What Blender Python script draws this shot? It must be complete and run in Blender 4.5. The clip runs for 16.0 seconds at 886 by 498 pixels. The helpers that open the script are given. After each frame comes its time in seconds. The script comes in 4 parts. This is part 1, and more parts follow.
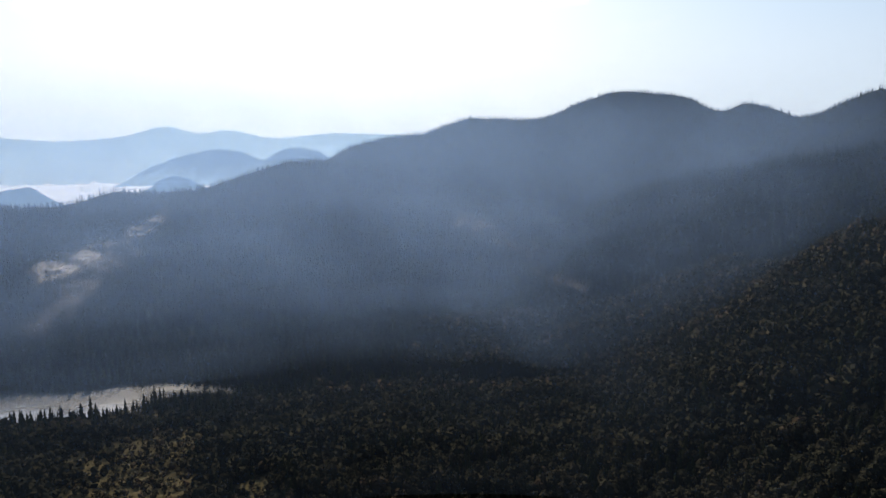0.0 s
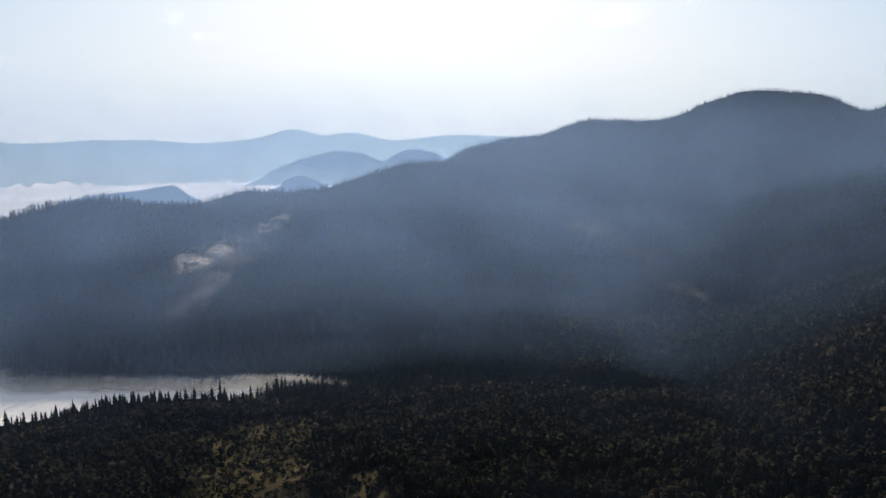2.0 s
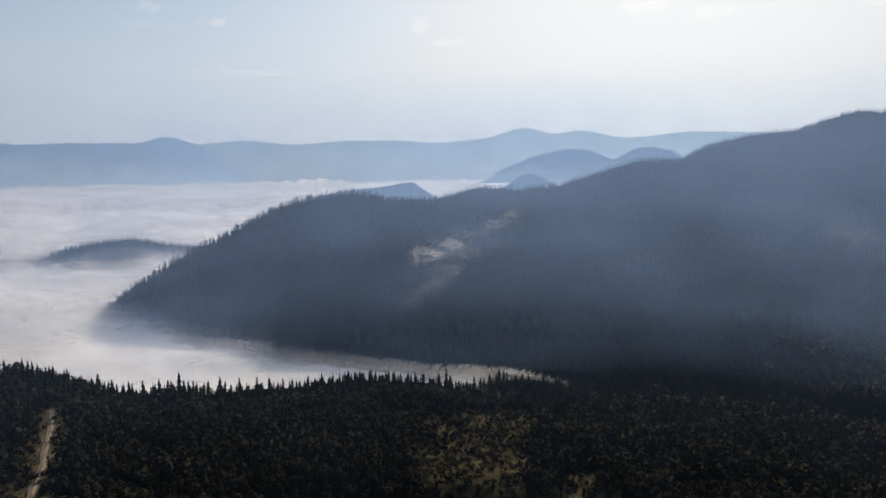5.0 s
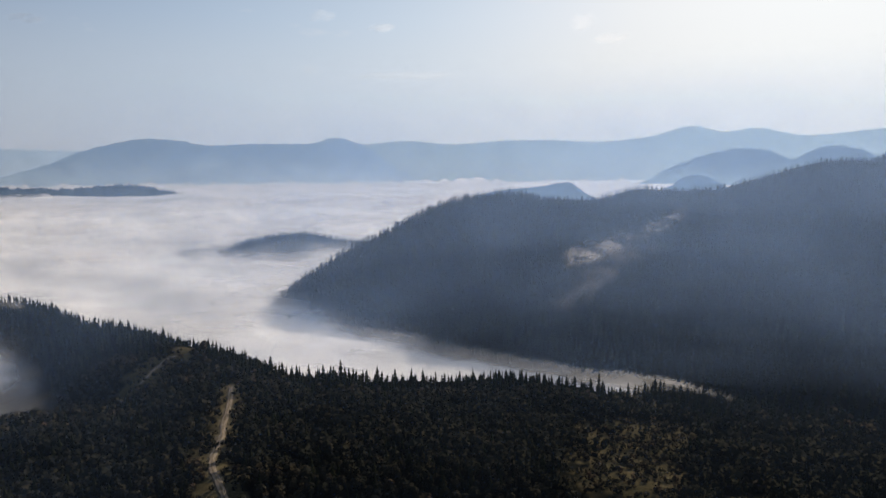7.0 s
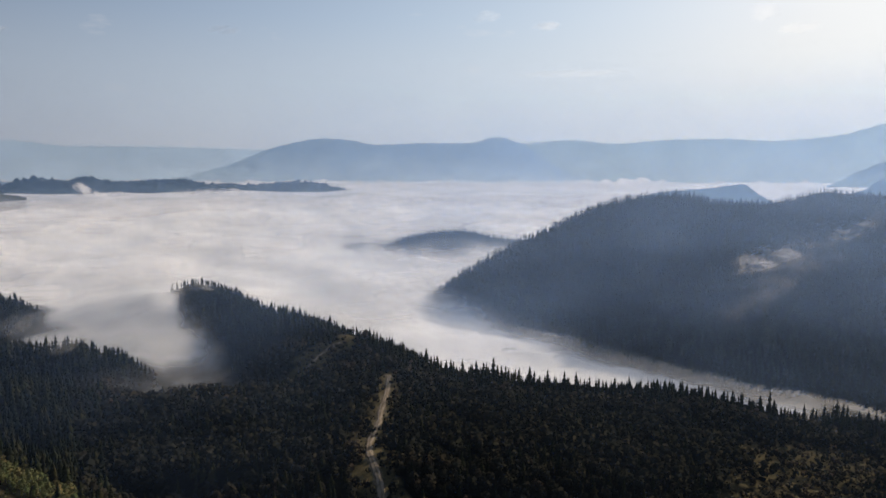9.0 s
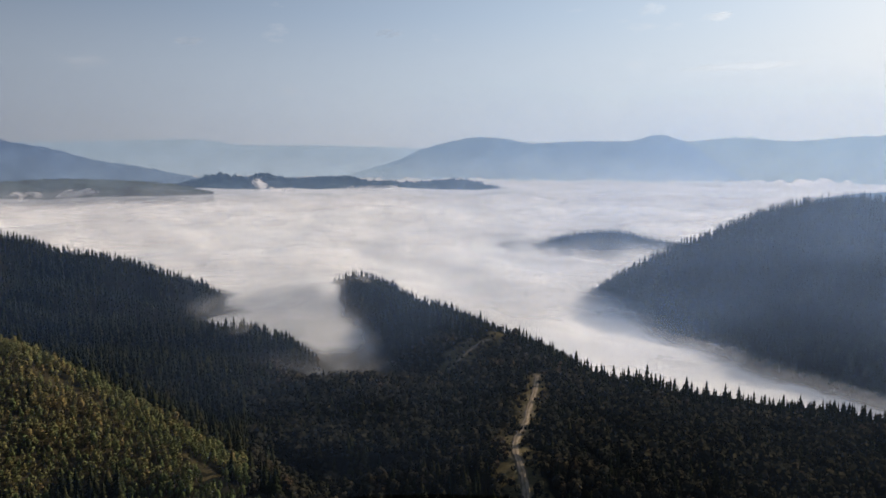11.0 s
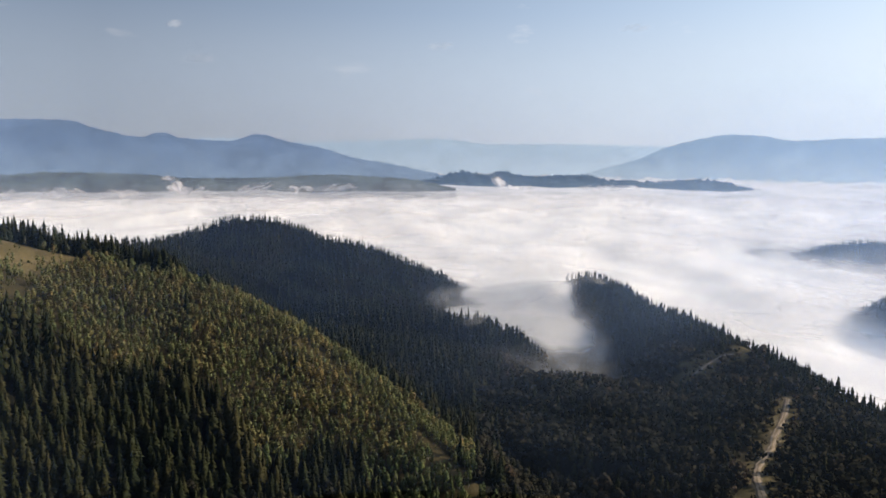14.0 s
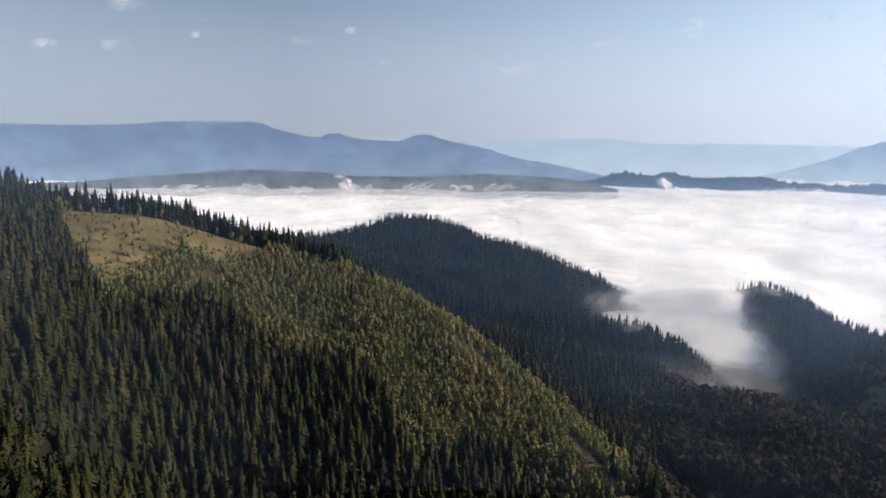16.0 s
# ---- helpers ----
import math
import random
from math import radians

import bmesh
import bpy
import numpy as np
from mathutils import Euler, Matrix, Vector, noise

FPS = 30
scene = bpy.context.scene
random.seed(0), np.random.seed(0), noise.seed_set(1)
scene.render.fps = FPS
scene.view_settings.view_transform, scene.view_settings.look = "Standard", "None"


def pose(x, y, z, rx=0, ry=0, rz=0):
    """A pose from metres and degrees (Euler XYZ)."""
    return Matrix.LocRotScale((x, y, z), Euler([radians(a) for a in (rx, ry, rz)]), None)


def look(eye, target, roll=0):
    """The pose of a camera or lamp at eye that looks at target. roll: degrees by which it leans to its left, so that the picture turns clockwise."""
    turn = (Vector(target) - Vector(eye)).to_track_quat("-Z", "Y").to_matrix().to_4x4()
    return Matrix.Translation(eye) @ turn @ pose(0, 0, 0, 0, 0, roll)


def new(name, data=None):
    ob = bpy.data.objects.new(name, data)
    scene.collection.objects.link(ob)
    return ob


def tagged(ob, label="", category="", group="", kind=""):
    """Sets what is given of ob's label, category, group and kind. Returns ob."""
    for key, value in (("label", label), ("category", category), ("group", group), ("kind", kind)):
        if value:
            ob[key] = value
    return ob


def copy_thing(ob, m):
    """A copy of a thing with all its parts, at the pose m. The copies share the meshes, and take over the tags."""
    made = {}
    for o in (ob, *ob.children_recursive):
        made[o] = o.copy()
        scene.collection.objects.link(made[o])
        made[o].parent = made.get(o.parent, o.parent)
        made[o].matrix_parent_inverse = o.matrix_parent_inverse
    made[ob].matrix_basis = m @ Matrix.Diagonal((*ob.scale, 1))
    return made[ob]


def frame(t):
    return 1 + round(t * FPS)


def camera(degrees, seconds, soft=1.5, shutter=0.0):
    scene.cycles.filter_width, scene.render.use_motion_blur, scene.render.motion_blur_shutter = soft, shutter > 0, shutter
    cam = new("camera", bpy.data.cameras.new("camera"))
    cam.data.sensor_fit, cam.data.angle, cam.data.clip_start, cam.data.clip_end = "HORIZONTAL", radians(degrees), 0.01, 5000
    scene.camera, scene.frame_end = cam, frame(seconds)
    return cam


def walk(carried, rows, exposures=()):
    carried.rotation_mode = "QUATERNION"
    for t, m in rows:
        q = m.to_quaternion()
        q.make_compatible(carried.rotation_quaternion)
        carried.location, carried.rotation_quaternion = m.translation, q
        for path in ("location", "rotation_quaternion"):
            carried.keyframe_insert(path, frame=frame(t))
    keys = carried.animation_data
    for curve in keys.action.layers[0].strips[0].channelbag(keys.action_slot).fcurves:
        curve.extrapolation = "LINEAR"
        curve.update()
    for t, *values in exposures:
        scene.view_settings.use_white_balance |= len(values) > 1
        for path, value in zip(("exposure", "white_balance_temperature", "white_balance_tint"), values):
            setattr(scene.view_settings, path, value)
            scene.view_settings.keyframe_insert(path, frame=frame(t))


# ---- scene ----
cam = camera(65.9, 16.0, soft=1.5)
EYE = 300.0
# seconds, yaw, pitch and roll of a drone that hovers and turns
ROWS = [
    (0.0, 0.00, -7.29, 0.73),
    (0.5, 2.18, -7.28, 0.77),
    (1.0, 4.61, -7.22, 0.68),
    (1.5, 7.01, -7.11, 0.57),
    (2.0, 9.58, -7.05, 0.41),
    (2.5, 12.40, -7.04, 0.43),
    (3.0, 15.54, -7.04, 0.45),
    (3.5, 18.77, -7.03, 0.40),
    (4.0, 22.02, -7.04, 0.37),
    (6.5, 38.22, -7.03, 0.33),
    (7.0, 41.49, -7.02, 0.24),
    (7.5, 44.83, -7.01, 0.15),
    (8.0, 48.12, -7.01, 0.08),
    (8.5, 51.38, -7.03, -0.03),
    (9.0, 54.67, -7.07, -0.14),
    (11.5, 70.66, -7.28, -0.23),
    (12.0, 73.92, -7.30, -0.18),
    (12.5, 77.31, -7.35, -0.42),
    (13.0, 80.55, -7.41, -0.43),
    (13.5, 83.82, -7.44, -0.47),
    (14.0, 87.05, -7.50, -0.54),
    (14.5, 90.31, -7.54, -0.55),
    (15.0, 93.61, -7.60, -0.56),
    (15.5, 96.93, -7.64, -0.65),
    (16.0, 100.28, -7.66, -0.77),
]
EXPOSURES = [(0.0, 0.58, 6550, 10), (4.0, 0.18, 6700, 11), (8.0, 0.25, 6800, 12), (12.0, 0.48, 6900, 12), (16.0, 0.98, 6700, 11)]
walk(cam, [(t, pose(0, 0, EYE, 0, 0, yaw) @ pose(0, 0, 0, 90 + pitch, 0, 0) @ pose(0, 0, 0, 0, 0, -roll)) for t, yaw, pitch, roll in ROWS], EXPOSURES)

# ---- sky and sun ----
SUN_AZ, SUN_EL = 10.5, 23.0
world = bpy.data.worlds.new("morning_sky")
scene.world = world
world.use_nodes = True
wn, wl = world.node_tree.nodes, world.node_tree.links
wn.clear()
w_out = wn.new("ShaderNodeOutputWorld")
w_bg = wn.new("ShaderNodeBackground")
w_sky = wn.new("ShaderNodeTexSky")
w_sky.sky_type = 'NISHITA'
w_sky.sun_disc = False
w_sky.sun_elevation = radians(SUN_EL)
w_sky.sun_rotation = radians(-SUN_AZ)
w_sky.altitude = 900
w_sky.air_density = 1.0
w_sky.dust_density = 1.8
w_sky.ozone_density = 1.0
w_bg.inputs["Strength"].default_value = 0.085
# thin morning cloud, small and scattered
w_co = wn.new("ShaderNodeTexCoord")
w_map = wn.new("ShaderNodeMapping")
w_map.inputs["Scale"].default_value = (1.0, 1.0, 3.2)
w_noise = wn.new("ShaderNodeTexNoise")
w_noise.inputs["Scale"].default_value = 9.0
w_noise.inputs["Detail"].default_value = 7.0
w_noise.inputs["Roughness"].default_value = 0.52
w_ramp = wn.new("ShaderNodeValToRGB")
w_ramp.color_ramp.elements[0].position, w_ramp.color_ramp.elements[0].color = 0.63, (0, 0, 0, 1)
w_ramp.color_ramp.elements[1].position, w_ramp.color_ramp.elements[1].color = 0.78, (1, 1, 1, 1)
w_mul = wn.new("ShaderNodeMath")
w_mul.operation = 'MULTIPLY'
w_mul.inputs[1].default_value = 0.22
w_mix = wn.new("ShaderNodeMixRGB")
w_mix.inputs["Color2"].default_value = (9.0, 9.0, 9.4, 1)
wl.new(w_co.outputs["Generated"], w_map.inputs["Vector"])
wl.new(w_map.outputs["Vector"], w_noise.inputs["Vector"])
wl.new(w_noise.outputs["Fac"], w_ramp.inputs["Fac"])
wl.new(w_ramp.outputs["Color"], w_mul.inputs[0])
wl.new(w_mul.outputs[0], w_mix.inputs["Fac"])
w_sep = wn.new("ShaderNodeSeparateXYZ")
w_air = wn.new("ShaderNodeValToRGB")
for k, (p, v) in enumerate(((0.0, 0.85), (0.06, 0.64), (0.2, 0.16), (0.5, 0.0))):
    e = w_air.color_ramp.elements[k] if k < 2 else w_air.color_ramp.elements.new(p)
    e.position, e.color = p, (v, v, v, 1)
w_veil = wn.new("ShaderNodeMixRGB")
w_veil.inputs["Color2"].default_value = (4.2, 4.5, 4.95, 1)
wl.new(w_co.outputs["Generated"], w_sep.inputs[0])
wl.new(w_sep.outputs["Z"], w_air.inputs["Fac"])
wl.new(w_air.outputs["Color"], w_veil.inputs["Fac"])
w_lum = wn.new("ShaderNodeRGBToBW")
w_tint = wn.new("ShaderNodeMixRGB")
w_tint.blend_type = 'MULTIPLY'
w_tint.inputs["Fac"].default_value = 1.0
w_tint.inputs["Color2"].default_value = (0.68, 1.0, 1.58, 1)
w_cool = wn.new("ShaderNodeMixRGB")
w_far = wn.new("ShaderNodeMapRange")
w_far.inputs["From Min"].default_value, w_far.inputs["From Max"].default_value = 3.5, 13.0
w_far.inputs["To Min"].default_value, w_far.inputs["To Max"].default_value = 0.70, 0.12
wl.new(w_lum.outputs[0], w_far.inputs["Value"])
wl.new(w_far.outputs[0], w_cool.inputs["Fac"])
wl.new(w_sky.outputs["Color"], w_lum.inputs[0])
wl.new(w_lum.outputs[0], w_tint.inputs["Color1"])
wl.new(w_sky.outputs["Color"], w_cool.inputs["Color1"])
wl.new(w_tint.outputs["Color"], w_cool.inputs["Color2"])
wl.new(w_cool.outputs["Color"], w_veil.inputs["Color1"])
wl.new(w_veil.outputs["Color"], w_mix.inputs["Color1"])
# haze scatters light broadly round the sun and evens out the glare close to it
w_dot = wn.new("ShaderNodeVectorMath")
w_dot.operation = 'DOT_PRODUCT'
w_dot.inputs[1].default_value = (-math.sin(radians(SUN_AZ)), math.cos(radians(SUN_AZ)), 0.0)
w_side = wn.new("ShaderNodeMath")
w_side.operation = 'MULTIPLY_ADD'
w_side.inputs[1].default_value, w_side.inputs[2].default_value = 0.74, 0.83
w_least = wn.new("ShaderNodeMath")
w_least.operation = 'MAXIMUM'
w_least.inputs[1].default_value = 0.67
w_wide, w_sq, w_one, w_root, w_even = [wn.new("ShaderNodeVectorMath") for k in range(3)] + [wn.new("ShaderNodeGamma"), wn.new("ShaderNodeVectorMath")]
w_wide.operation, w_sq.operation, w_one.operation, w_even.operation = 'SCALE', 'MULTIPLY', 'MULTIPLY_ADD', 'DIVIDE'
w_one.inputs[1].default_value = (9.6 ** -2, 10.3 ** -2, 10.8 ** -2)
w_one.inputs[2].default_value = (1, 1, 1)
w_root.inputs["Gamma"].default_value = 0.5
wl.new(w_co.outputs["Generated"], w_dot.inputs[0])
wl.new(w_dot.outputs["Value"], w_side.inputs[0])
wl.new(w_mix.outputs["Color"], w_wide.inputs[0])
wl.new(w_side.outputs[0], w_least.inputs[0])
wl.new(w_least.outputs[0], w_wide.inputs["Scale"])
wl.new(w_wide.outputs[0], w_sq.inputs[0])
wl.new(w_wide.outputs[0], w_sq.inputs[1])
wl.new(w_sq.outputs[0], w_one.inputs[0])
wl.new(w_one.outputs[0], w_root.inputs["Color"])
wl.new(w_wide.outputs[0], w_even.inputs[0])
wl.new(w_root.outputs[0], w_even.inputs[1])
wl.new(w_even.outputs[0], w_bg.inputs["Color"])
wl.new(w_bg.outputs["Background"], w_out.inputs["Surface"])

sun = new("sun", bpy.data.lights.new("sun", 'SUN'))
sun.data.energy = 4.1
sun.data.angle = radians(0.6)
sun.data.color = (1.0, 0.9, 0.76)
s_az, s_el = radians(SUN_AZ), radians(SUN_EL)
sun.matrix_world = look((0, 0, EYE + 500), Vector((0, 0, EYE + 500)) - Vector((-math.sin(s_az) * math.cos(s_el), math.cos(s_az) * math.cos(s_el), math.sin(s_el))))
scene.cycles.transparent_max_bounces = 40


# ---- materials ----
def material(name):
    m = bpy.data.materials.new(name)
    m.use_nodes = True
    m.node_tree.nodes.clear()
    return m, m.node_tree.nodes, m.node_tree.links


def ramp_node(nodes, stops):
    r = nodes.new("ShaderNodeValToRGB")
    e = r.color_ramp.elements
    while len(e) < len(stops):
        e.new(0.5)
    for k, (p, c) in enumerate(stops):
        e[k].position, e[k].color = p, (*c, 1)
    return r


def noise_node(nodes, links, scale, detail=4.0, rough=0.55, stretch=(1, 1, 1)):
    co, mp, n = nodes.new("ShaderNodeTexCoord"), nodes.new("ShaderNodeMapping"), nodes.new("ShaderNodeTexNoise")
    mp.inputs["Scale"].default_value = stretch
    n.inputs["Scale"].default_value, n.inputs["Detail"].default_value, n.inputs["Roughness"].default_value = scale, detail, rough
    links.new(co.outputs["Object"], mp.inputs["Vector"])
    links.new(mp.outputs["Vector"], n.inputs["Vector"])
    return n


def foliage(name, stops, through_light=0.25, rough=0.85, spray=0.3):
    """Leaf or needle: tone varies from tree to tree and from spray to spray, some light passes through."""
    m, nodes, links = material(name)
    att = nodes.new("ShaderNodeAttribute")
    att.attribute_name = "tone"
    geo = nodes.new("ShaderNodeNewGeometry")
    info = nodes.new("ShaderNodeObjectInfo")
    a = nodes.new("ShaderNodeMath")
    a.operation = 'MULTIPLY_ADD'
    a.inputs[1].default_value = spray
    links.new(geo.outputs["Random Per Island"], a.inputs[0])
    links.new(att.outputs["Fac"], a.inputs[2])
    b = nodes.new("ShaderNodeMath")
    b.operation = 'MULTIPLY_ADD'
    b.inputs[1].default_value = 0.35
    links.new(info.outputs["Random"], b.inputs[0])
    links.new(a.outputs[0], b.inputs[2])
    r = ramp_node(nodes, stops)
    links.new(b.outputs[0], r.inputs["Fac"])
    d, t, mix, out = nodes.new("ShaderNodeBsdfPrincipled"), nodes.new("ShaderNodeBsdfTranslucent"), nodes.new("ShaderNodeMixShader"), nodes.new("ShaderNodeOutputMaterial")
    d.inputs["Roughness"].default_value = rough
    d.inputs["Specular IOR Level"].default_value = 0.0
    mix.inputs["Fac"].default_value = through_light
    # the spray takes light as the rounded crown does, softened by its own needles or leaves
    crown, turn = nodes.new("ShaderNodeAttribute"), nodes.new("ShaderNodeVectorTransform")
    crown.attribute_name = "crown"
    turn.vector_type, turn.convert_from, turn.convert_to = 'NORMAL', 'OBJECT', 'WORLD'
    links.new(crown.outputs["Vector"], turn.inputs[0])
    links.new(turn.outputs[0], d.inputs["Normal"])
    links.new(turn.outputs[0], t.inputs["Normal"])
    links.new(r.outputs["Color"], d.inputs["Base Color"])
    links.new(r.outputs["Color"], t.inputs["Color"])
    links.new(d.outputs[0], mix.inputs[1])
    links.new(t.outputs[0], mix.inputs[2])
    links.new(mix.outputs[0], out.inputs["Surface"])
    return m


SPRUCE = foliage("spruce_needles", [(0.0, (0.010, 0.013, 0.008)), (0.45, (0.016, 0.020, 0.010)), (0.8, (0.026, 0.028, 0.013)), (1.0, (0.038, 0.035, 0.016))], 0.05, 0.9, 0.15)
BIRCH = foliage("birch_leaves", [(0.0, (0.064, 0.088, 0.037)), (0.30, (0.097, 0.122, 0.049)), (0.65, (0.144, 0.148, 0.062)), (1.0, (0.205, 0.155, 0.064))], 0.35, 0.85, 0.08)
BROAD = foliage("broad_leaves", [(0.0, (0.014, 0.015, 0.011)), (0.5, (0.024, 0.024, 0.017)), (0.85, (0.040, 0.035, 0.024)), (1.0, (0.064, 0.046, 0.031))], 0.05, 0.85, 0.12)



def bark_material(name, dark, light, scale):
    m, nodes, links = material(name)
    n = noise_node(nodes, links, scale, 5.0, 0.6, (1, 1, 0.3))
    r = ramp_node(nodes, [(0.35, dark), (0.65, light)])
    d, out = nodes.new("ShaderNodeBsdfPrincipled"), nodes.new("ShaderNodeOutputMaterial")
    d.inputs["Roughness"].default_value = 0.9
    links.new(n.outputs["Fac"], r.inputs["Fac"])
    links.new(r.outputs["Color"], d.inputs["Base Color"])
    links.new(d.outputs[0], out.inputs["Surface"])
    return m


BARK = bark_material("spruce_bark", (0.05, 0.035, 0.025), (0.13, 0.095, 0.07), 3.0)
BIRCH_BARK = bark_material("birch_bark", (0.10, 0.09, 0.08), (0.55, 0.52, 0.47), 2.0)


def ground_material():
    """Forest floor, dry hill grass and bare earth, told apart by two attributes of the sheet."""
    m, nodes, links = material("hill_ground")
    big, fine = noise_node(nodes, links, 0.035, 6.0, 0.6), noise_node(nodes, links, 0.6, 6.0, 0.65)
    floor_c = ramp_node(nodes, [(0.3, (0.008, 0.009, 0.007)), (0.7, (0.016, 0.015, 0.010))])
    grass_c = ramp_node(nodes, [(0.30, (0.038, 0.037, 0.019)), (0.5, (0.105, 0.084, 0.042)), (0.68, (0.180, 0.142, 0.076))])
    earth_c = ramp_node(nodes, [(0.3, (0.22, 0.165, 0.115)), (0.7, (0.40, 0.32, 0.24))])
    add = nodes.new("ShaderNodeMath")
    add.operation = 'MULTIPLY_ADD'
    add.inputs[1].default_value = 0.5
    half = nodes.new("ShaderNodeMath")
    half.operation = 'MULTIPLY'
    half.inputs[1].default_value = 0.5
    links.new(big.outputs["Fac"], half.inputs[0])
    links.new(fine.outputs["Fac"], add.inputs[0])
    links.new(half.outputs[0], add.inputs[2])
    for r in (floor_c, grass_c, earth_c):
        links.new(add.outputs[0], r.inputs["Fac"])
    g, e = nodes.new("ShaderNodeAttribute"), nodes.new("ShaderNodeAttribute")
    g.attribute_name, e.attribute_name = "grass", "earth"
    m1, m2 = nodes.new("ShaderNodeMixRGB"), nodes.new("ShaderNodeMixRGB")
    links.new(g.outputs["Fac"], m1.inputs["Fac"])
    links.new(floor_c.outputs["Color"], m1.inputs["Color1"])
    links.new(grass_c.outputs["Color"], m1.inputs["Color2"])
    links.new(e.outputs["Fac"], m2.inputs["Fac"])
    links.new(m1.outputs["Color"], m2.inputs["Color1"])
    links.new(earth_c.outputs["Color"], m2.inputs["Color2"])
    bump = nodes.new("ShaderNodeBump")
    bump.inputs["Distance"].default_value = 0.6
    bump.inputs["Strength"].default_value = 0.7
    links.new(fine.outputs["Fac"], bump.inputs["Height"])
    d, out = nodes.new("ShaderNodeBsdfPrincipled"), nodes.new("ShaderNodeOutputMaterial")
    d.inputs["Roughness"].default_value = 0.95
    d.inputs["Specular IOR Level"].default_value = 0.0
    links.new(m2.outputs["Color"], d.inputs["Base Color"])
    links.new(bump.outputs["Normal"], d.inputs["Normal"])
    links.new(d.outputs[0], out.inputs["Surface"])
    return m


GROUND = ground_material()


def mist_material(name, color, density, scale, stretch, low, high, back=0.5, detail=5.0, forward=0.0):
    """Mist: scatters light forward and back, and lets through what its thickness (attribute 'thick') leaves."""
    m, nodes, links = material(name)
    n = noise_node(nodes, links, scale, detail, 0.5, stretch)
    mr = nodes.new("ShaderNodeMapRange")
    mr.inputs["From Min"].default_value, mr.inputs["From Max"].default_value = 0.32, 0.68
    mr.inputs["To Min"].default_value, mr.inputs["To Max"].default_value = low, high
    links.new(n.outputs["Fac"], mr.inputs["Value"])
    att = nodes.new("ShaderNodeAttribute")
    att.attribute_name = "thick"
    mul, mul2 = nodes.new("ShaderNodeMath"), nodes.new("ShaderNodeMath")
    mul.operation = mul2.operation = 'MULTIPLY'
    mul2.use_clamp = True
    mul2.inputs[1].default_value = density
    links.new(mr.outputs[0], mul.inputs[0])
    links.new(att.outputs["Fac"], mul.inputs[1])
    links.new(mul.outputs[0], mul2.inputs[0])
    tr, df, tl = nodes.new("ShaderNodeBsdfTransparent"), nodes.new("ShaderNodeBsdfDiffuse"), nodes.new("ShaderNodeBsdfTranslucent")
    df.inputs["Color"].default_value = tl.inputs["Color"].default_value = (*color, 1)
    sc, mix, out = nodes.new("ShaderNodeMixShader"), nodes.new("ShaderNodeMixShader"), nodes.new("ShaderNodeOutputMaterial")
    sc.inputs["Fac"].default_value = back
    links.new(df.outputs[0], sc.inputs[1])
    links.new(tl.outputs[0], sc.inputs[2])
    last = sc
    if forward:
        # droplets throw most of their light onward, so the sheet is brightest towards the sun
        gl, last = nodes.new("ShaderNodeBsdfGlossy"), nodes.new("ShaderNodeMixShader")
        gl.inputs["Color"].default_value, gl.inputs["Roughness"].default_value = (1.0, 0.97, 0.93, 1), 0.75
        last.inputs["Fac"].default_value = forward
        links.new(sc.outputs[0], last.inputs[1])
        links.new(gl.outputs[0], last.inputs[2])
    links.new(mul2.outputs[0], mix.inputs["Fac"])
    links.new(tr.outputs[0], mix.inputs[1])
    links.new(last.outputs[0], mix.inputs[2])
    links.new(mix.outputs[0], out.inputs["Surface"])
    return m


FOG = mist_material("valley_fog", (0.96, 0.95, 0.95), 1.0, 0.006, (1, 1, 1), 0.95, 1.25, 0.05, 5.0, 0.36)
FOG_TOP = mist_material("fog_shreds", (0.98, 0.965, 0.96), 0.36, 0.0042, (1, 1, 1), 0.15, 1.0, 0.35, 5.0, 0.28)
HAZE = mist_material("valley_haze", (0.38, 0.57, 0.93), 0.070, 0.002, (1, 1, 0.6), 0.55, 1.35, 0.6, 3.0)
WISP = mist_material("hill_mist", (0.97, 0.93, 0.93), 0.55, 0.012, (1, 1, 1), 0.45, 1.0, 0.75, 4.0)
THIN = mist_material("thin_mist", (0.80, 0.80, 0.88), 0.15, 0.0025, (1, 1, 1), 0.3, 1.2, 0.8)
VEIL = mist_material("fog_veil", (0.96, 0.95, 0.95), 0.20, 0.008, (1, 1, 1), 0.4, 1.0, 0.5, 4.0)
CLOUD = mist_material("cloud_vapour", (0.97, 0.96, 0.97), 0.20, 0.006, (1, 1, 1.5), 0.5, 1.0, 0.5, 4.0)
# whiter backlit copy of the vapour, for clouds on the sun's side
CLOUD_SUNWARD = mist_material("cloud_vapour_sunward", (1.0, 0.99, 0.98), 0.13, 0.006, (1, 1, 1.5), 0.5, 1.0, 0.92, 4.0)


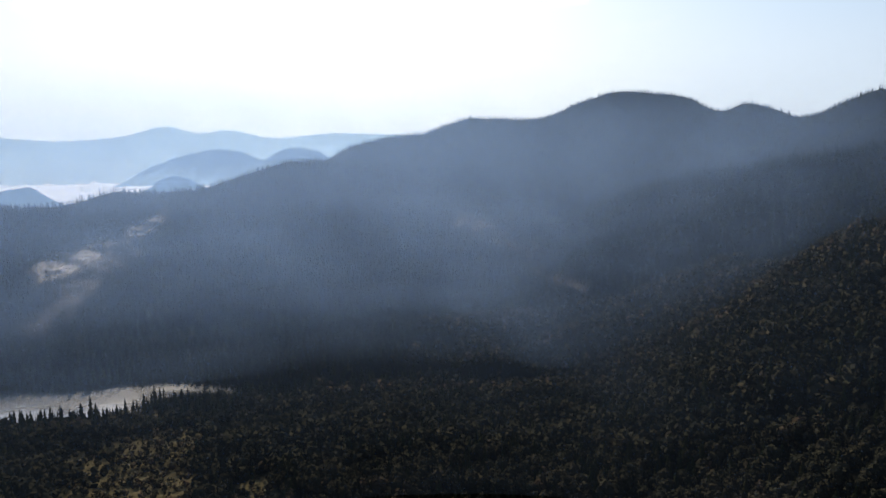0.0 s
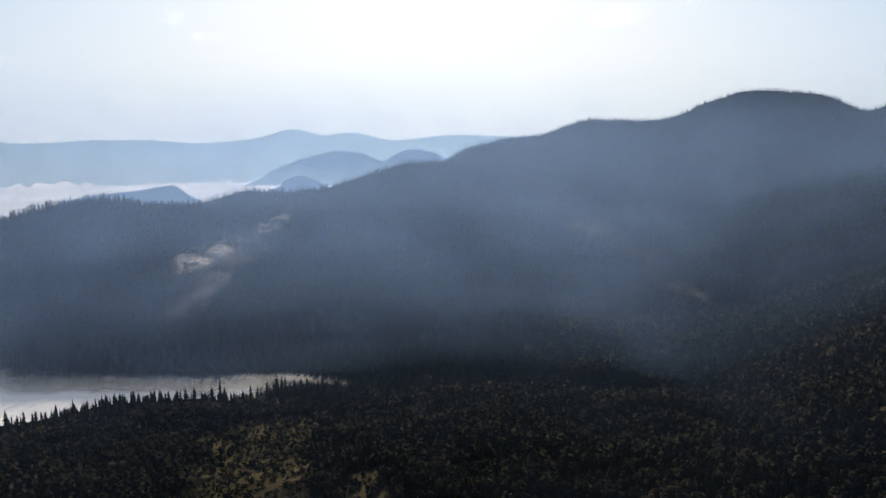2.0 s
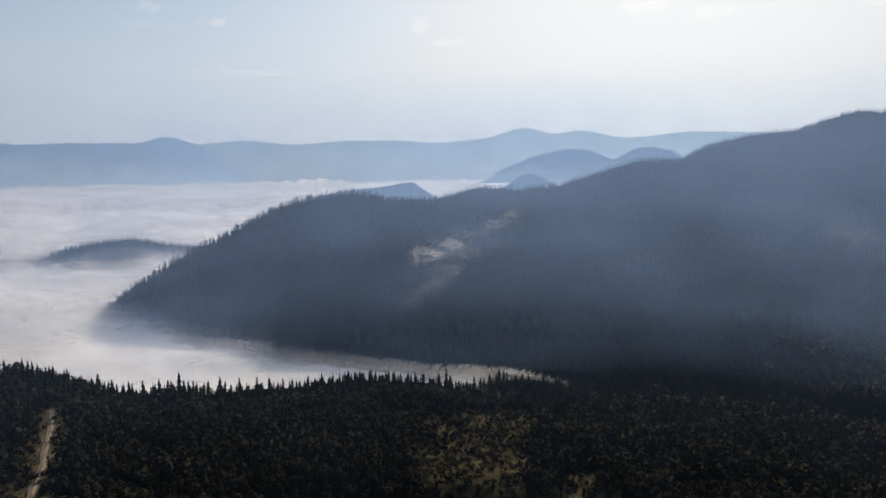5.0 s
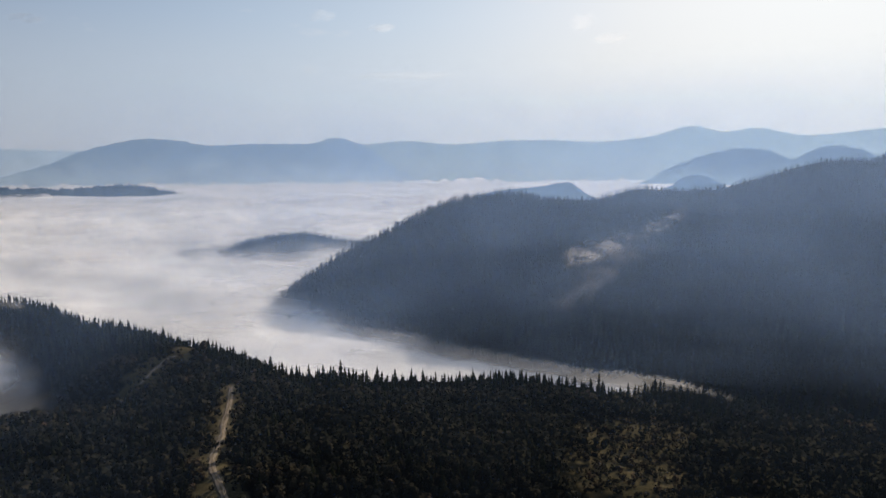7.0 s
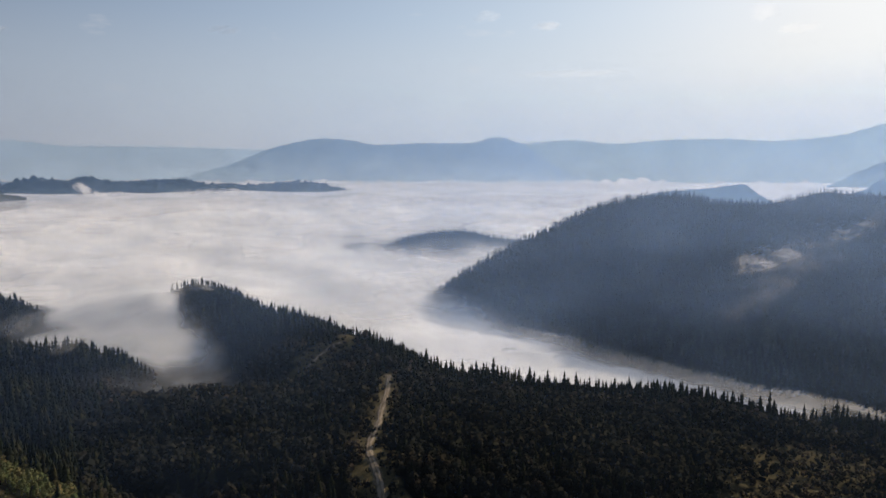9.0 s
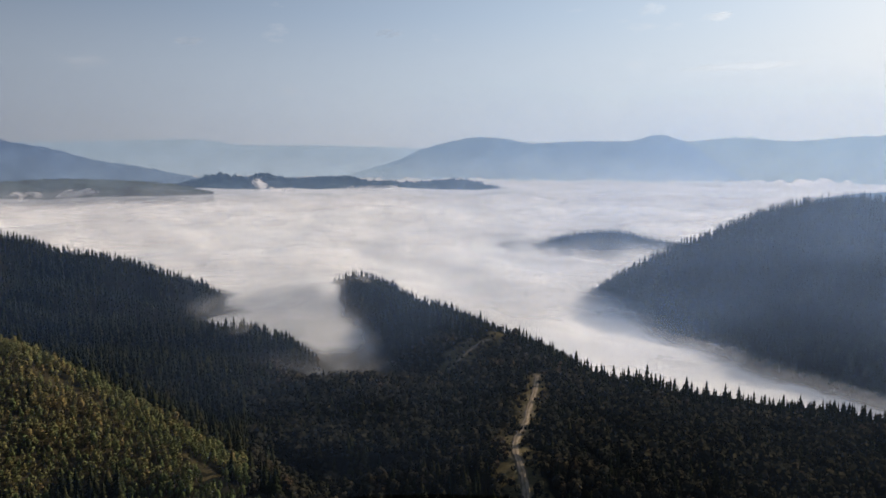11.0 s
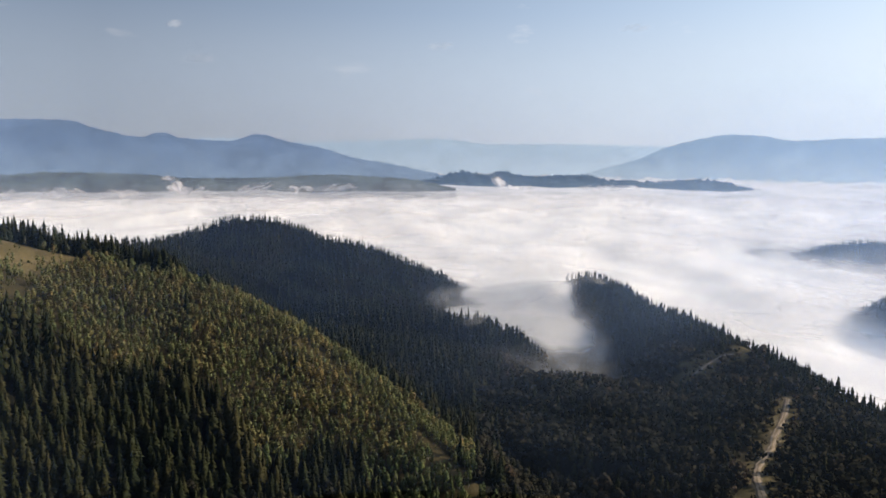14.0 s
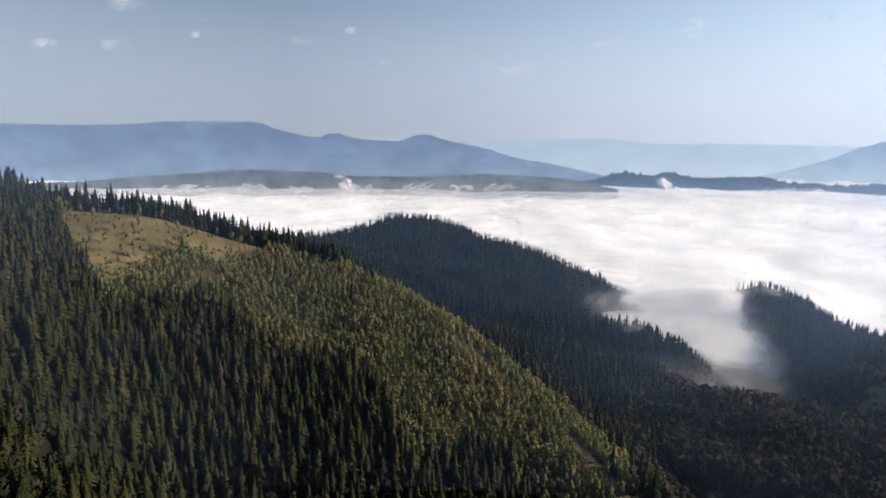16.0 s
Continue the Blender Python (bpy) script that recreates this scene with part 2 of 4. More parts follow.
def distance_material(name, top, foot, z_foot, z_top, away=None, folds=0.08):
    """Far range as a plain glowing backdrop: haze over forested hills put into the colour, paler towards the foot."""
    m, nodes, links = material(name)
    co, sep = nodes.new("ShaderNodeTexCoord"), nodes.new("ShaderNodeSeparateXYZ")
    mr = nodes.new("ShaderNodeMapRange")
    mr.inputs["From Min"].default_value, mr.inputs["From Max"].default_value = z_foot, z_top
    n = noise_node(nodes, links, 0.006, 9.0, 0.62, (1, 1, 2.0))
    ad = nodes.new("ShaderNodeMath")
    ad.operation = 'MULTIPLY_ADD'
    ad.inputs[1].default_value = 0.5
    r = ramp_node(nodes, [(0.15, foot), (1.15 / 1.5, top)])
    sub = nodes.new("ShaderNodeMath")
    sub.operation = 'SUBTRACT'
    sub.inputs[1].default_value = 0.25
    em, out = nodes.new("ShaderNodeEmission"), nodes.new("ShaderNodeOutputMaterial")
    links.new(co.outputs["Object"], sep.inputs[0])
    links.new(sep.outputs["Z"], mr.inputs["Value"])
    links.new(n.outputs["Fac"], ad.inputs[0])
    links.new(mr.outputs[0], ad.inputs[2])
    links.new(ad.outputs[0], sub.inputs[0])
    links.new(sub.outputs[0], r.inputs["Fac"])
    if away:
        # painted air light falls off from the sunward end of the range to the other
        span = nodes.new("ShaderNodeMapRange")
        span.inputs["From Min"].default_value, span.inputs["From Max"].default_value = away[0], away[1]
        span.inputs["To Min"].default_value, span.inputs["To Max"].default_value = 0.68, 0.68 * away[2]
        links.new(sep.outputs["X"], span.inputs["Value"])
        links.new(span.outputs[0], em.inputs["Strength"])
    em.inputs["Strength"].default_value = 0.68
    # noise paints the light and dark of folds in the slopes
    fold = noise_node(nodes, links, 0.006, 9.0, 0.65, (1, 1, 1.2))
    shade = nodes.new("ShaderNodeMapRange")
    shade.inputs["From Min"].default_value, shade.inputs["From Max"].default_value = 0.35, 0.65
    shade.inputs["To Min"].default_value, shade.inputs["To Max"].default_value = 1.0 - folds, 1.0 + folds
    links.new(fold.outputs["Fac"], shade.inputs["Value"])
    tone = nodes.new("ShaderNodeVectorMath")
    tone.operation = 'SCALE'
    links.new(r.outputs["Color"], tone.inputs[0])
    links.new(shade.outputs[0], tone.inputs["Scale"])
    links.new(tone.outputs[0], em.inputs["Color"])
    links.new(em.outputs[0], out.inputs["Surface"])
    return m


# ---- the lie of the land ----
def spot(az, el, r):
    """Plan place and height of a point at a bearing and an elevation from the hovering drone, r metres off."""
    a = np.radians(az)
    return -np.sin(a) * r, np.cos(a) * r, EYE + r * np.tan(np.radians(el))


def smooth_line(points, step=0.6):
    """A crest through a few turning points: bearing, elevation, range."""
    p = np.array(points, float)
    az = np.arange(p[0, 0], p[-1, 0] + step, step)
    s = np.zeros((len(p), 2))
    for k in (0, 1):
        v = p[:, 1 + k]
        d = np.diff(v) / np.diff(p[:, 0])
        t = np.zeros(len(p))
        t[0], t[-1] = d[0], d[-1]
        same = d[1:] * d[:-1] > 0
        t[1:-1][same] = 2 * d[1:][same] * d[:-1][same] / (d[1:] + d[:-1])[same]
        s[:, k] = t
    az = np.clip(az, p[0, 0], p[-1, 0])
    i = np.clip(np.searchsorted(p[:, 0], az, side='right') - 1, 0, len(p) - 2)
    h = p[i + 1, 0] - p[i, 0]
    u = (az - p[i, 0]) / h
    out = [az]
    for k in (0, 1):
        y0, y1, m0, m1 = p[i, 1 + k], p[i + 1, 1 + k], s[i, k] * h, s[i + 1, k] * h
        out.append((2 * u ** 3 - 3 * u ** 2 + 1) * y0 + (u ** 3 - 2 * u ** 2 + u) * m0 + (-2 * u ** 3 + 3 * u ** 2) * y1 + (u ** 3 - u ** 2) * m1)
    return np.stack(out, 1)


# name: (turning points, slope towards the drone, slope beyond, roundness of the crest, height of the trees on it)
REACH = {"brow": 300, "near_ridge": 70, "track_crest": 60, "birch_hill": 420, "dome_spur": 300, "inner_spur": 200, "valley_head": 150, "spur_foot": 160}
RIDGES = {
    "massif": ([(-60, 3.6, 2200), (-44, 4.4, 2250), (-32.5, 4.70, 2300), (-30.3, 4.07, 2320), (-27.8, 3.03, 2350), (-23.6, 4.16, 2400), (-22.1, 3.72, 2400), (-18.4, 5.06, 2450),
                (-14.1, 5.41, 2500), (-12.3, 4.98, 2450), (-7.4, 3.41, 2350), (-2.7, 3.63, 2250), (1.0, 2.53, 2150), (5.6, 1.95, 2050), (8.0, 0.49, 1950), (9, -1.5, 1900)], 0.36, 0.4, 16, 4),
    "spur": ([(8.2, 0.37, 1820), (12.1, 0.49, 1780), (13.5, 0.14, 1760), (17.5, -1.06, 1700), (19.2, -1.60, 1680), (22.5, -1.78, 1640), (25.2, -1.67, 1600), (29.4, -2.6, 1550),
              (32.9, -2.55, 1520), (36.3, -2.12, 1490), (37.6, -2.28, 1480), (40.5, -2.83, 1440), (43.0, -3.83, 1400), (45.4, -4.98, 1370), (50.2, -7.32, 1330), (54.5, -10.2, 1300), (58, -13, 1270)], 0.217, 0.5, 14, 8),
    "spur_foot": ([(8, -17.6, 738), (13, -17.3, 751), (17, -16.9, 770), (19.4, -16.75, 777), (23, -16.55, 787), (26, -16.3, 800), (28.8, -16.05, 813), (31.2, -15.6, 838), (35.2, -15.1, 867), (40.1, -14.2, 925), (44.4, -13.1, 1006), (48.5, -12, 1101)], 1.0, -0.12, 4, 0),
    "side_spur": ([(-50, 2.5, 1250), (-33, 0.95, 1300), (-28.7, 0.24, 1320), (-24.2, -0.24, 1350), (-19.0, -1.37, 1420), (-14.7, -2.61, 1500), (-8, -6.0, 1600)], 0.36, 0.4, 20, 10),
    "inner_spur": ([(-11, -4.0, 1700), (-7, -6.5, 1560), (-3, -9.0, 1420), (1, -11.5, 1300)], 0.4, 0.4, 20, 10),
    "broadleaf_hill": ([(-60, 1.0, 700), (-45, -1.5, 760), (-33.0, -3.89, 800), (-28.7, -6.6, 840), (-23.3, -8.25, 860), (-17.1, -10.76, 880), (-13.5, -11.58, 890), (-9.8, -12.47, 900), (-3, -15.5, 880), (4, -18.2, 850)], 0.27, 0.5, 20, 12),
    "near_ridge": ([(2, -19.0, 760), (9, -18.0, 740), (15.1, -17.30, 720), (22.7, -17.85, 700), (26.8, -18.1, 700), (31.0, -17.75, 715), (36.9, -16.85, 735), (43.3, -17.35, 720), (49.3, -16.75, 715), (54.5, -15.95, 705),
                    (58.0, -15.0, 715), (60.0, -14.2, 745), (65.7, -12.20, 880), (68.4, -11.36, 970), (71.2, -10.75, 1080), (72.7, -9.7, 1160), (75.1, -8.94, 1290), (77.0, -9.45, 1300), (78.6, -10.9, 1260), (80.5, -13.2, 1200), (82.5, -16.0, 1120)], 0.30, 0.6, 10, 14),
    "brow": ([(-24, -27, 360), (0, -26.5, 390), (14, -26.4, 405), (27, -25.7, 430), (45, -25.2, 420), (60.3, -24.6, 415), (64, -24.9, 420)], 0.35, 0.135, 20, 0),
    "valley_head": ([(-10, -12.6, 930), (0, -13.8, 850), (8, -14.6, 810), (14, -15.8, 785), (17.5, -17.2, 765), (20, -18.6, 750)], 0.25, 0.2, 20, 0),
    "track_crest": ([(59.2, -17.2, 640), (59.8, -19.0, 570), (60.2, -21.2, 500), (60.6, -24.0, 430)], 0.30, 0.30, 12, 0),
    "dome_hill": ([(76.5, -17.5, 900), (87.8, -10.7, 1210), (89.4, -8.9, 1250), (91.5, -7.65, 1290), (93, -7.2, 1310), (97.2, -6.3, 1370), (100.3, -4.95, 1400), (103.3, -4.55, 1410), (106.8, -5.5, 1350), (109.0, -6.15, 1280),
                   (114.5, -6.25, 1120), (120, -5.6, 1000), (130, -3.5, 900), (150, 1.5, 800), (185, 3.0, 800)], 0.28, 0.5, 16, 12),
    "dome_spur": ([(76.4, -17.9, 780), (79.8, -15.1, 850), (81.6, -14.15, 880), (83.9, -13.25, 900), (88.0, -13.2, 930), (94.6, -11.75, 980), (99.5, -10.5, 1060), (104, -8.6, 1180)], 0.28, 0.8, 12, 7),
    "birch_hill": ([(76, -33, 300), (83.1, -27.0, 345), (86.6, -24.2, 375), (89.5, -22.1, 400), (92.5, -19.9, 425), (96.0, -16.9, 450), (100.9, -13.5, 485), (104.3, -11.6, 512), (107.1, -10.2, 535), (110.9, -8.8, 560),
                    (117.2, -6.9, 585), (124.2, -4.72, 600), (129.5, -4.1, 610), (131.5, -3.2, 612), (134, -1.9, 610), (145, 1.5, 600), (185, 4.0, 600)], 0.24, 0.75, 12, 0),
    "hollow": ([(77.6, -19.0, 690), (80, -18.3, 670), (86, -17.0, 680), (95, -15.5, 700), (105, -13.5, 720)], 0.2, 0.27, 20, 0),
    "saddle": ([(93, -10.6, 1130), (98, -8.9, 1180)], 0.3, 0.5, 20, 0),
    "fog_island": ([(47.5, -6.4, 2050), (50.7, -5.85, 2070), (53.4, -5.3, 2080), (56.6, -5.65, 2090), (59.5, -6.5, 2100)], 0.2, 0.3, 20, 8),
}
LINES = {}
for key, (pts, near, far, wide, wood) in RIDGES.items():
    line = smooth_line(pts, 0.5) if key != "track_crest" else np.array(pts, float)
    x, y, z = spot(line[:, 0], line[:, 1], line[:, 2])
    LINES[key] = np.stack([x, y, z - wood], 1)


def to_line(line, x, y, blend=True):
    """Distance to a crest in plan, the crest's height there (eased between near stretches), and 1 on the drone's side of it."""
    best, side = np.full(x.shape, 1e18), np.zeros(x.shape)
    far = []
    for a, b in zip(line[:-1], line[1:]):
        dx, dy = b[0] - a[0], b[1] - a[1]
        u = np.clip(((x - a[0]) * dx + (y - a[1]) * dy) / (dx * dx + dy * dy + 1e-9), 0, 1)
        qx, qy = x - a[0] - u * dx, y - a[1] - u * dy
        d = qx * qx + qy * qy
        m = d < best
        best = np.where(m, d, best)
        side = np.where(m, np.sign((dx * qy - dy * qx) * (dx * -a[1] - dy * -a[0])), side)
        if blend:
            far.append((np.sqrt(d).astype(np.float32), (a[2] + u * (b[2] - a[2])).astype(np.float32)))
    best = np.sqrt(best)
    if not blend:
        return best, None, side
    ease = 3 + 0.13 * best
    zs, ws = np.zeros(x.shape), np.zeros(x.shape)
    for d, z in far:
        w = np.exp(-(d - best) / ease)
        zs, ws = zs + w * z, ws + w
    return best, zs / ws, side


def fbm(x, y, scale, octaves=4, seed=0):
    """Sum of turned sine lattices with hashed offsets: smooth, cheap relief in about -1 to 1."""
    rng = np.random.RandomState(seed)
    out, amp, f = np.zeros(np.shape(x)), 1.0, 2 * np.pi / scale
    for _ in range(octaves):
        for _ in range(3):
            a, p, q = rng.uniform(0, 2 * np.pi, 3)
            w = f * rng.uniform(0.7, 1.4)
            u = x * np.cos(a) + y * np.sin(a)
            v = -x * np.sin(a) + y * np.cos(a)
            out = out + amp / 3 * np.sin(w * u + p + 1.3 * np.sin(w * 0.6 * v + q))
        amp, f = amp * 0.5, f * 2.03
    return out


VALLEY = EYE - 345.0


def height(x, y):
    x, y = np.asarray(x, float), np.asarray(y, float)
    total = np.full(x.shape, VALLEY) + 0.0
    k = 5.0
    acc = np.exp(np.zeros(x.shape))
    hs = [total]
    gully = fbm(x, y, 260, 4, 5)
    fine = fbm(x, y, 60, 3, 9)
    for key, (pts, near, far, wide, wood) in RIDGES.items():
        d, zc, side = to_line(LINES[key], x, y)
        slope = np.where(side >= 0, near, far)
        away = 1 - np.exp(-d / 90.0)
        big = 1.0 if key in ("massif", "side_spur", "dome_hill") else 0.4
        fall = slope * (np.sqrt(d * d + wide * wide) - wide) + 0.6 * np.maximum(d - REACH.get(key, 900), 0)
        h = zc - fall + away * (gully * 20 * big + fine * 3)
        hs.append(h)
    hs = np.stack(hs)
    top = hs.max(0)
    return top + k * np.log(np.exp((hs - top) / k).sum(0)) - 0.5


# polar grid: fine where the drone looks, coarse behind
GRID_AZ = np.concatenate([np.arange(-50, 150, 0.36), np.arange(150, 310, 4.0)])
GRID_R = np.concatenate([np.linspace(0, 240, 8)[:-1], 240 * (1500 / 240) ** np.linspace(0, 1, 170)[:-1], 1500 * (4950 / 1500) ** np.linspace(0, 1, 60)])
GA, GR = np.meshgrid(GRID_AZ, GRID_R)
GX, GY = -np.sin(np.radians(GA)) * GR, np.cos(np.radians(GA)) * GR
GZ = height(GX, GY)
GZ = np.where(GR > 3000, GZ + (np.minimum(GZ, VALLEY) - GZ) * np.clip((GR - 3000) / 600, 0, 1), GZ)


def ground_z(x, y):
    """Height of the built sheet, read between its corners."""
    r = np.hypot(x, y)
    az = (np.degrees(np.arctan2(-x, y)) + 50) % 360 - 50
    i = np.clip(np.searchsorted(GRID_R, r) - 1, 0, len(GRID_R) - 2)
    j = np.clip(np.searchsorted(GRID_AZ, az) - 1, 0, len(GRID_AZ) - 2)
    u = np.clip((r - GRID_R[i]) / (GRID_R[i + 1] - GRID_R[i]), 0, 1)
    v = np.clip((az - GRID_AZ[j]) / (GRID_AZ[j + 1] - GRID_AZ[j]), 0, 1)
    return (GZ[i, j] * (1 - u) + GZ[i + 1, j] * u) * (1 - v) + (GZ[i, j + 1] * (1 - u) + GZ[i + 1, j + 1] * u) * v


def mesh_object(name, verts, faces, mat, attributes=None, smooth=False):
    """One mesh from arrays; faces all of one size."""
    verts, faces = np.asarray(verts, np.float32), np.asarray(faces, np.int32)
    me = bpy.data.meshes.new(name)
    n = faces.shape[1]
    me.vertices.add(len(verts))
    me.vertices.foreach_set("co", verts.ravel())
    me.loops.add(faces.size)
    me.loops.foreach_set("vertex_index", faces.ravel())
    me.polygons.add(len(faces))
    me.polygons.foreach_set("loop_start", np.arange(0, faces.size, n, dtype=np.int32))
    me.polygons.foreach_set("use_smooth", np.full(len(faces), smooth))
    for key, values in (attributes or {}).items():
        values = np.asarray(values, np.float32)
        if values.ndim == 2:
            me.attributes.new(key, 'FLOAT_VECTOR', 'POINT').data.foreach_set("vector", values.ravel())
        else:
            me.attributes.new(key, 'FLOAT', 'POINT').data.foreach_set("value", values)
    me.update(calc_edges=True)
    me.materials.append(mat)
    return new(name, me)


def grid_faces(rows, cols, closed=False):
    i, j = np.meshgrid(np.arange(rows - 1), np.arange(cols if closed else cols - 1), indexing='ij')
    i, j = i.ravel(), j.ravel()
    k = (j + 1) % cols
    return np.stack([i * cols + j, i * cols + k, (i + 1) * cols + k, (i + 1) * cols + j], 1)


def soft(v, lo, hi):
    u = np.clip((v - lo) / (hi - lo), 0, 1)
    return u * u * (3 - 2 * u)


# the dirt track along the ridge, and a stretch of it further on
def track_line(points):
    line = np.array(points, float)
    x, y, z = spot(line[:, 0], line[:, 1], line[:, 2])
    return np.stack([x, y, z], 1)


TRACK = track_line([(59.9, -29, 340), (60.0, -26.6, 380), (60.3, -26.1, 400), (60.8, -25, 420), (61.1, -23.8, 440), (60.8, -22.5, 468), (60.2, -21.1, 500), (60.0, -20, 530), (59.5, -18.7, 575), (59.3, -17.3, 630)])
TRACK_FAR = track_line([(66.2, -16.0, 745), (65.9, -15.85, 750), (65.0, -15.3, 770), (64.2, -15.0, 782), (63.4, -14.8, 785)])


def covers(x, y):
    """Where dry grass and bare earth lie on the sheet: 0 to 1."""
    r = np.hypot(x, y)
    az = (np.degrees(np.arctan2(-x, y)) + 50) % 360 - 50
    rag = fbm(x, y, 34, 3, 21)
    d_t, _, _ = to_line(TRACK, x, y, False)
    d_f, _, _ = to_line(TRACK_FAR, x, y, False)
    d_b, _, side = to_line(LINES["birch_hill"], x, y, False)
    grass = np.zeros(x.shape)
    grass = np.maximum(grass, soft(np.interp(r, [380, 470, 560], [19, 16, 13]) + rag * 6 - d_t, 0, 4))
    grass = np.maximum(grass, soft(30 + rag * 12 - d_f, 0, 8))
    clearing = soft(az + rag * 2, 20.0, 21.5) * soft(-az - rag * 2, -30.8, -29.4) * soft(r + rag * 12, 405, 435) * soft(-r - rag * 8 - (az - 25) * 2, -612, -600)
    grass = np.maximum(grass, 0.85 * clearing)
    grass = np.maximum(grass, soft(az + rag * .4, 14.4, 14.9) * soft(-az - rag * .4, -18.6, -18.1) * soft(-r - rag * 6, -445 - (18 - az) * 4, -435))
    reach = np.interp(az, [114, 118, 122, 127, 130], [6, 50, 80, 145, 80])
    meadow = soft(az + rag * 0.6, 114, 116) * soft(-az - rag * .5, -129.8, -129.0) * soft(reach + rag * 14 - d_b, 0, 8) * (side >= 0)
    grass = np.maximum(grass, meadow)
    glade = soft(az, 82, 83) * soft(-az, -91.5, -88) * soft(15 + rag * 8 - d_b, 0, 8) * (side >= 0)
    grass = np.maximum(grass, 0.8 * glade)
    band = 0.45 * (az > 84) * soft(birch_width(az) - d_b + rag * 10, 0, 20) * (side >= 0) * (r < 700)
    grass = np.maximum(grass, band)
    earth = 0.5 * soft(3.4 + rag * 1.2 - np.minimum(d_t, d_f), 0, 2.0)
    return grass, earth


def birch_width(az):
    """How far down the lit slope the birch wood reaches from the crest."""
    return np.interp(az, [82, 89, 97, 102, 107, 116, 122, 126, 129, 130], [28, 38, 59, 77, 89, 111, 118, 150, 105, 0])


g_grass, g_earth = covers(GX.ravel(), GY.ravel())
ground = mesh_object("ground", np.stack([GX.ravel(), GY.ravel(), GZ.ravel()], 1), grid_faces(len(GRID_R), len(GRID_AZ), True), GROUND, {"grass": g_grass, "earth": g_earth}, True)
tagged(ground, "wooded hills with dry grass clearings and valleys", "ground", kind="structure")


def dirt_track(name, line, wide, label):
    """Two worn wheel ruts with a grassy strip between, laid over the ridge."""
    pts = []
    for k in range(len(line) - 1):
        p0, p1, p2, p3 = line[max(k - 1, 0)], line[k], line[k + 1], line[min(k + 2, len(line) - 1)]
        for t in np.linspace(0, 1, 18, endpoint=False):
            pts.append(0.5 * (2 * p1 + (p2 - p0) * t + (2 * p0 - 5 * p1 + 4 * p2 - p3) * t * t + (3 * p1 - p0 - 3 * p2 + p3) * t ** 3))
    pts = np.array(pts)[:, :2]
    tan = np.gradient(pts, axis=0)
    tan /= np.linalg.norm(tan, axis=1)[:, None]
    side = np.stack([-tan[:, 1], tan[:, 0]], 1)
    s = np.arange(len(pts))
    cross = np.array([-1.0, -0.8, -0.5, -0.22, 0.0, 0.22, 0.5, 0.8, 1.0])
    bare = np.array([0.1, 0.8, 1.0, 0.8, 0.35, 0.8, 1.0, 0.8, 0.1])
    dip = np.array([-0.35, 0.2, 0.05, 0.2, 0.28, 0.2, 0.05, 0.2, -0.35])
    v, e = [], []
    for c, b, q in zip(cross, bare, dip):
        w = wide / 2 * c * (1 + 0.12 * np.sin(s * 0.31 + c) + 0.08 * np.sin(s * 0.83))
        xy = pts + side * w[:, None]
        v.append(np.stack([xy[:, 0], xy[:, 1], ground_z(xy[:, 0], xy[:, 1]) + 0.3 + q], 1))
        e.append(np.clip(b + 0.2 * np.sin(s * 0.57 + 3 * c), 0, 1))
    ob = mesh_object(name, np.concatenate(v), grid_faces(len(cross), len(pts)), GROUND, {"grass": np.full(len(cross) * len(pts), 1.0), "earth": np.concatenate(e)}, True)
    return tagged(ob, label, "road", kind="structure")


dirt_track("road", TRACK, 4.6, "pale rutted dirt track along the grassy ridge")
dirt_track("road", TRACK_FAR, 4.2, "short stretch of pale dirt track in a clearing")


# ---- fog sea, haze and shreds of mist ----
def fog_level(r, x, y):
    base = EYE - 234 + 122 * np.clip((r - 1500) / 3200, 0, None) ** 1.25
    for az, q, rise, wide in ((76.6, 1265, 30, 140), (78.0, 960, 13, 150), (83.5, 1080, 10, 120)):
        kx, ky, _ = spot(az, 0, q)
        base = base + rise * np.exp(-((x - kx) ** 2 + (y - ky) ** 2) / wide ** 2)
    return base + fbm(x, y * 1.0, 620, 2, 31) * 6 + fbm(x, y, 230, 2, 33) * 1.0 * np.clip(r / 1800, 0.5, 2.5)


f_az, f_r = np.arange(-10, 140.1, 0.5), 560 * (4880 / 560) ** np.linspace(0, 1, 150)
FA, FR = np.meshgrid(f_az, f_r)
FX, FY = -np.sin(np.radians(FA)) * FR, np.cos(np.radians(FA)) * FR
F_GROUND = ground_z(FX.ravel(), FY.ravel()).reshape(FX.shape)
# one relief for all sheets: long swells, shallow billows, and tatters where it thins out over land
F_LEVEL = fog_level(FR, FX, FY) + fbm(FX, FY, 380, 2, 50) * 3.0 + fbm(FX, FY, 150, 3, 51) * 1.6
F_TATTER = fbm(FX, FY, 210, 3, 40) * 9 + fbm(FX, FY, 64, 3, 41) * 5
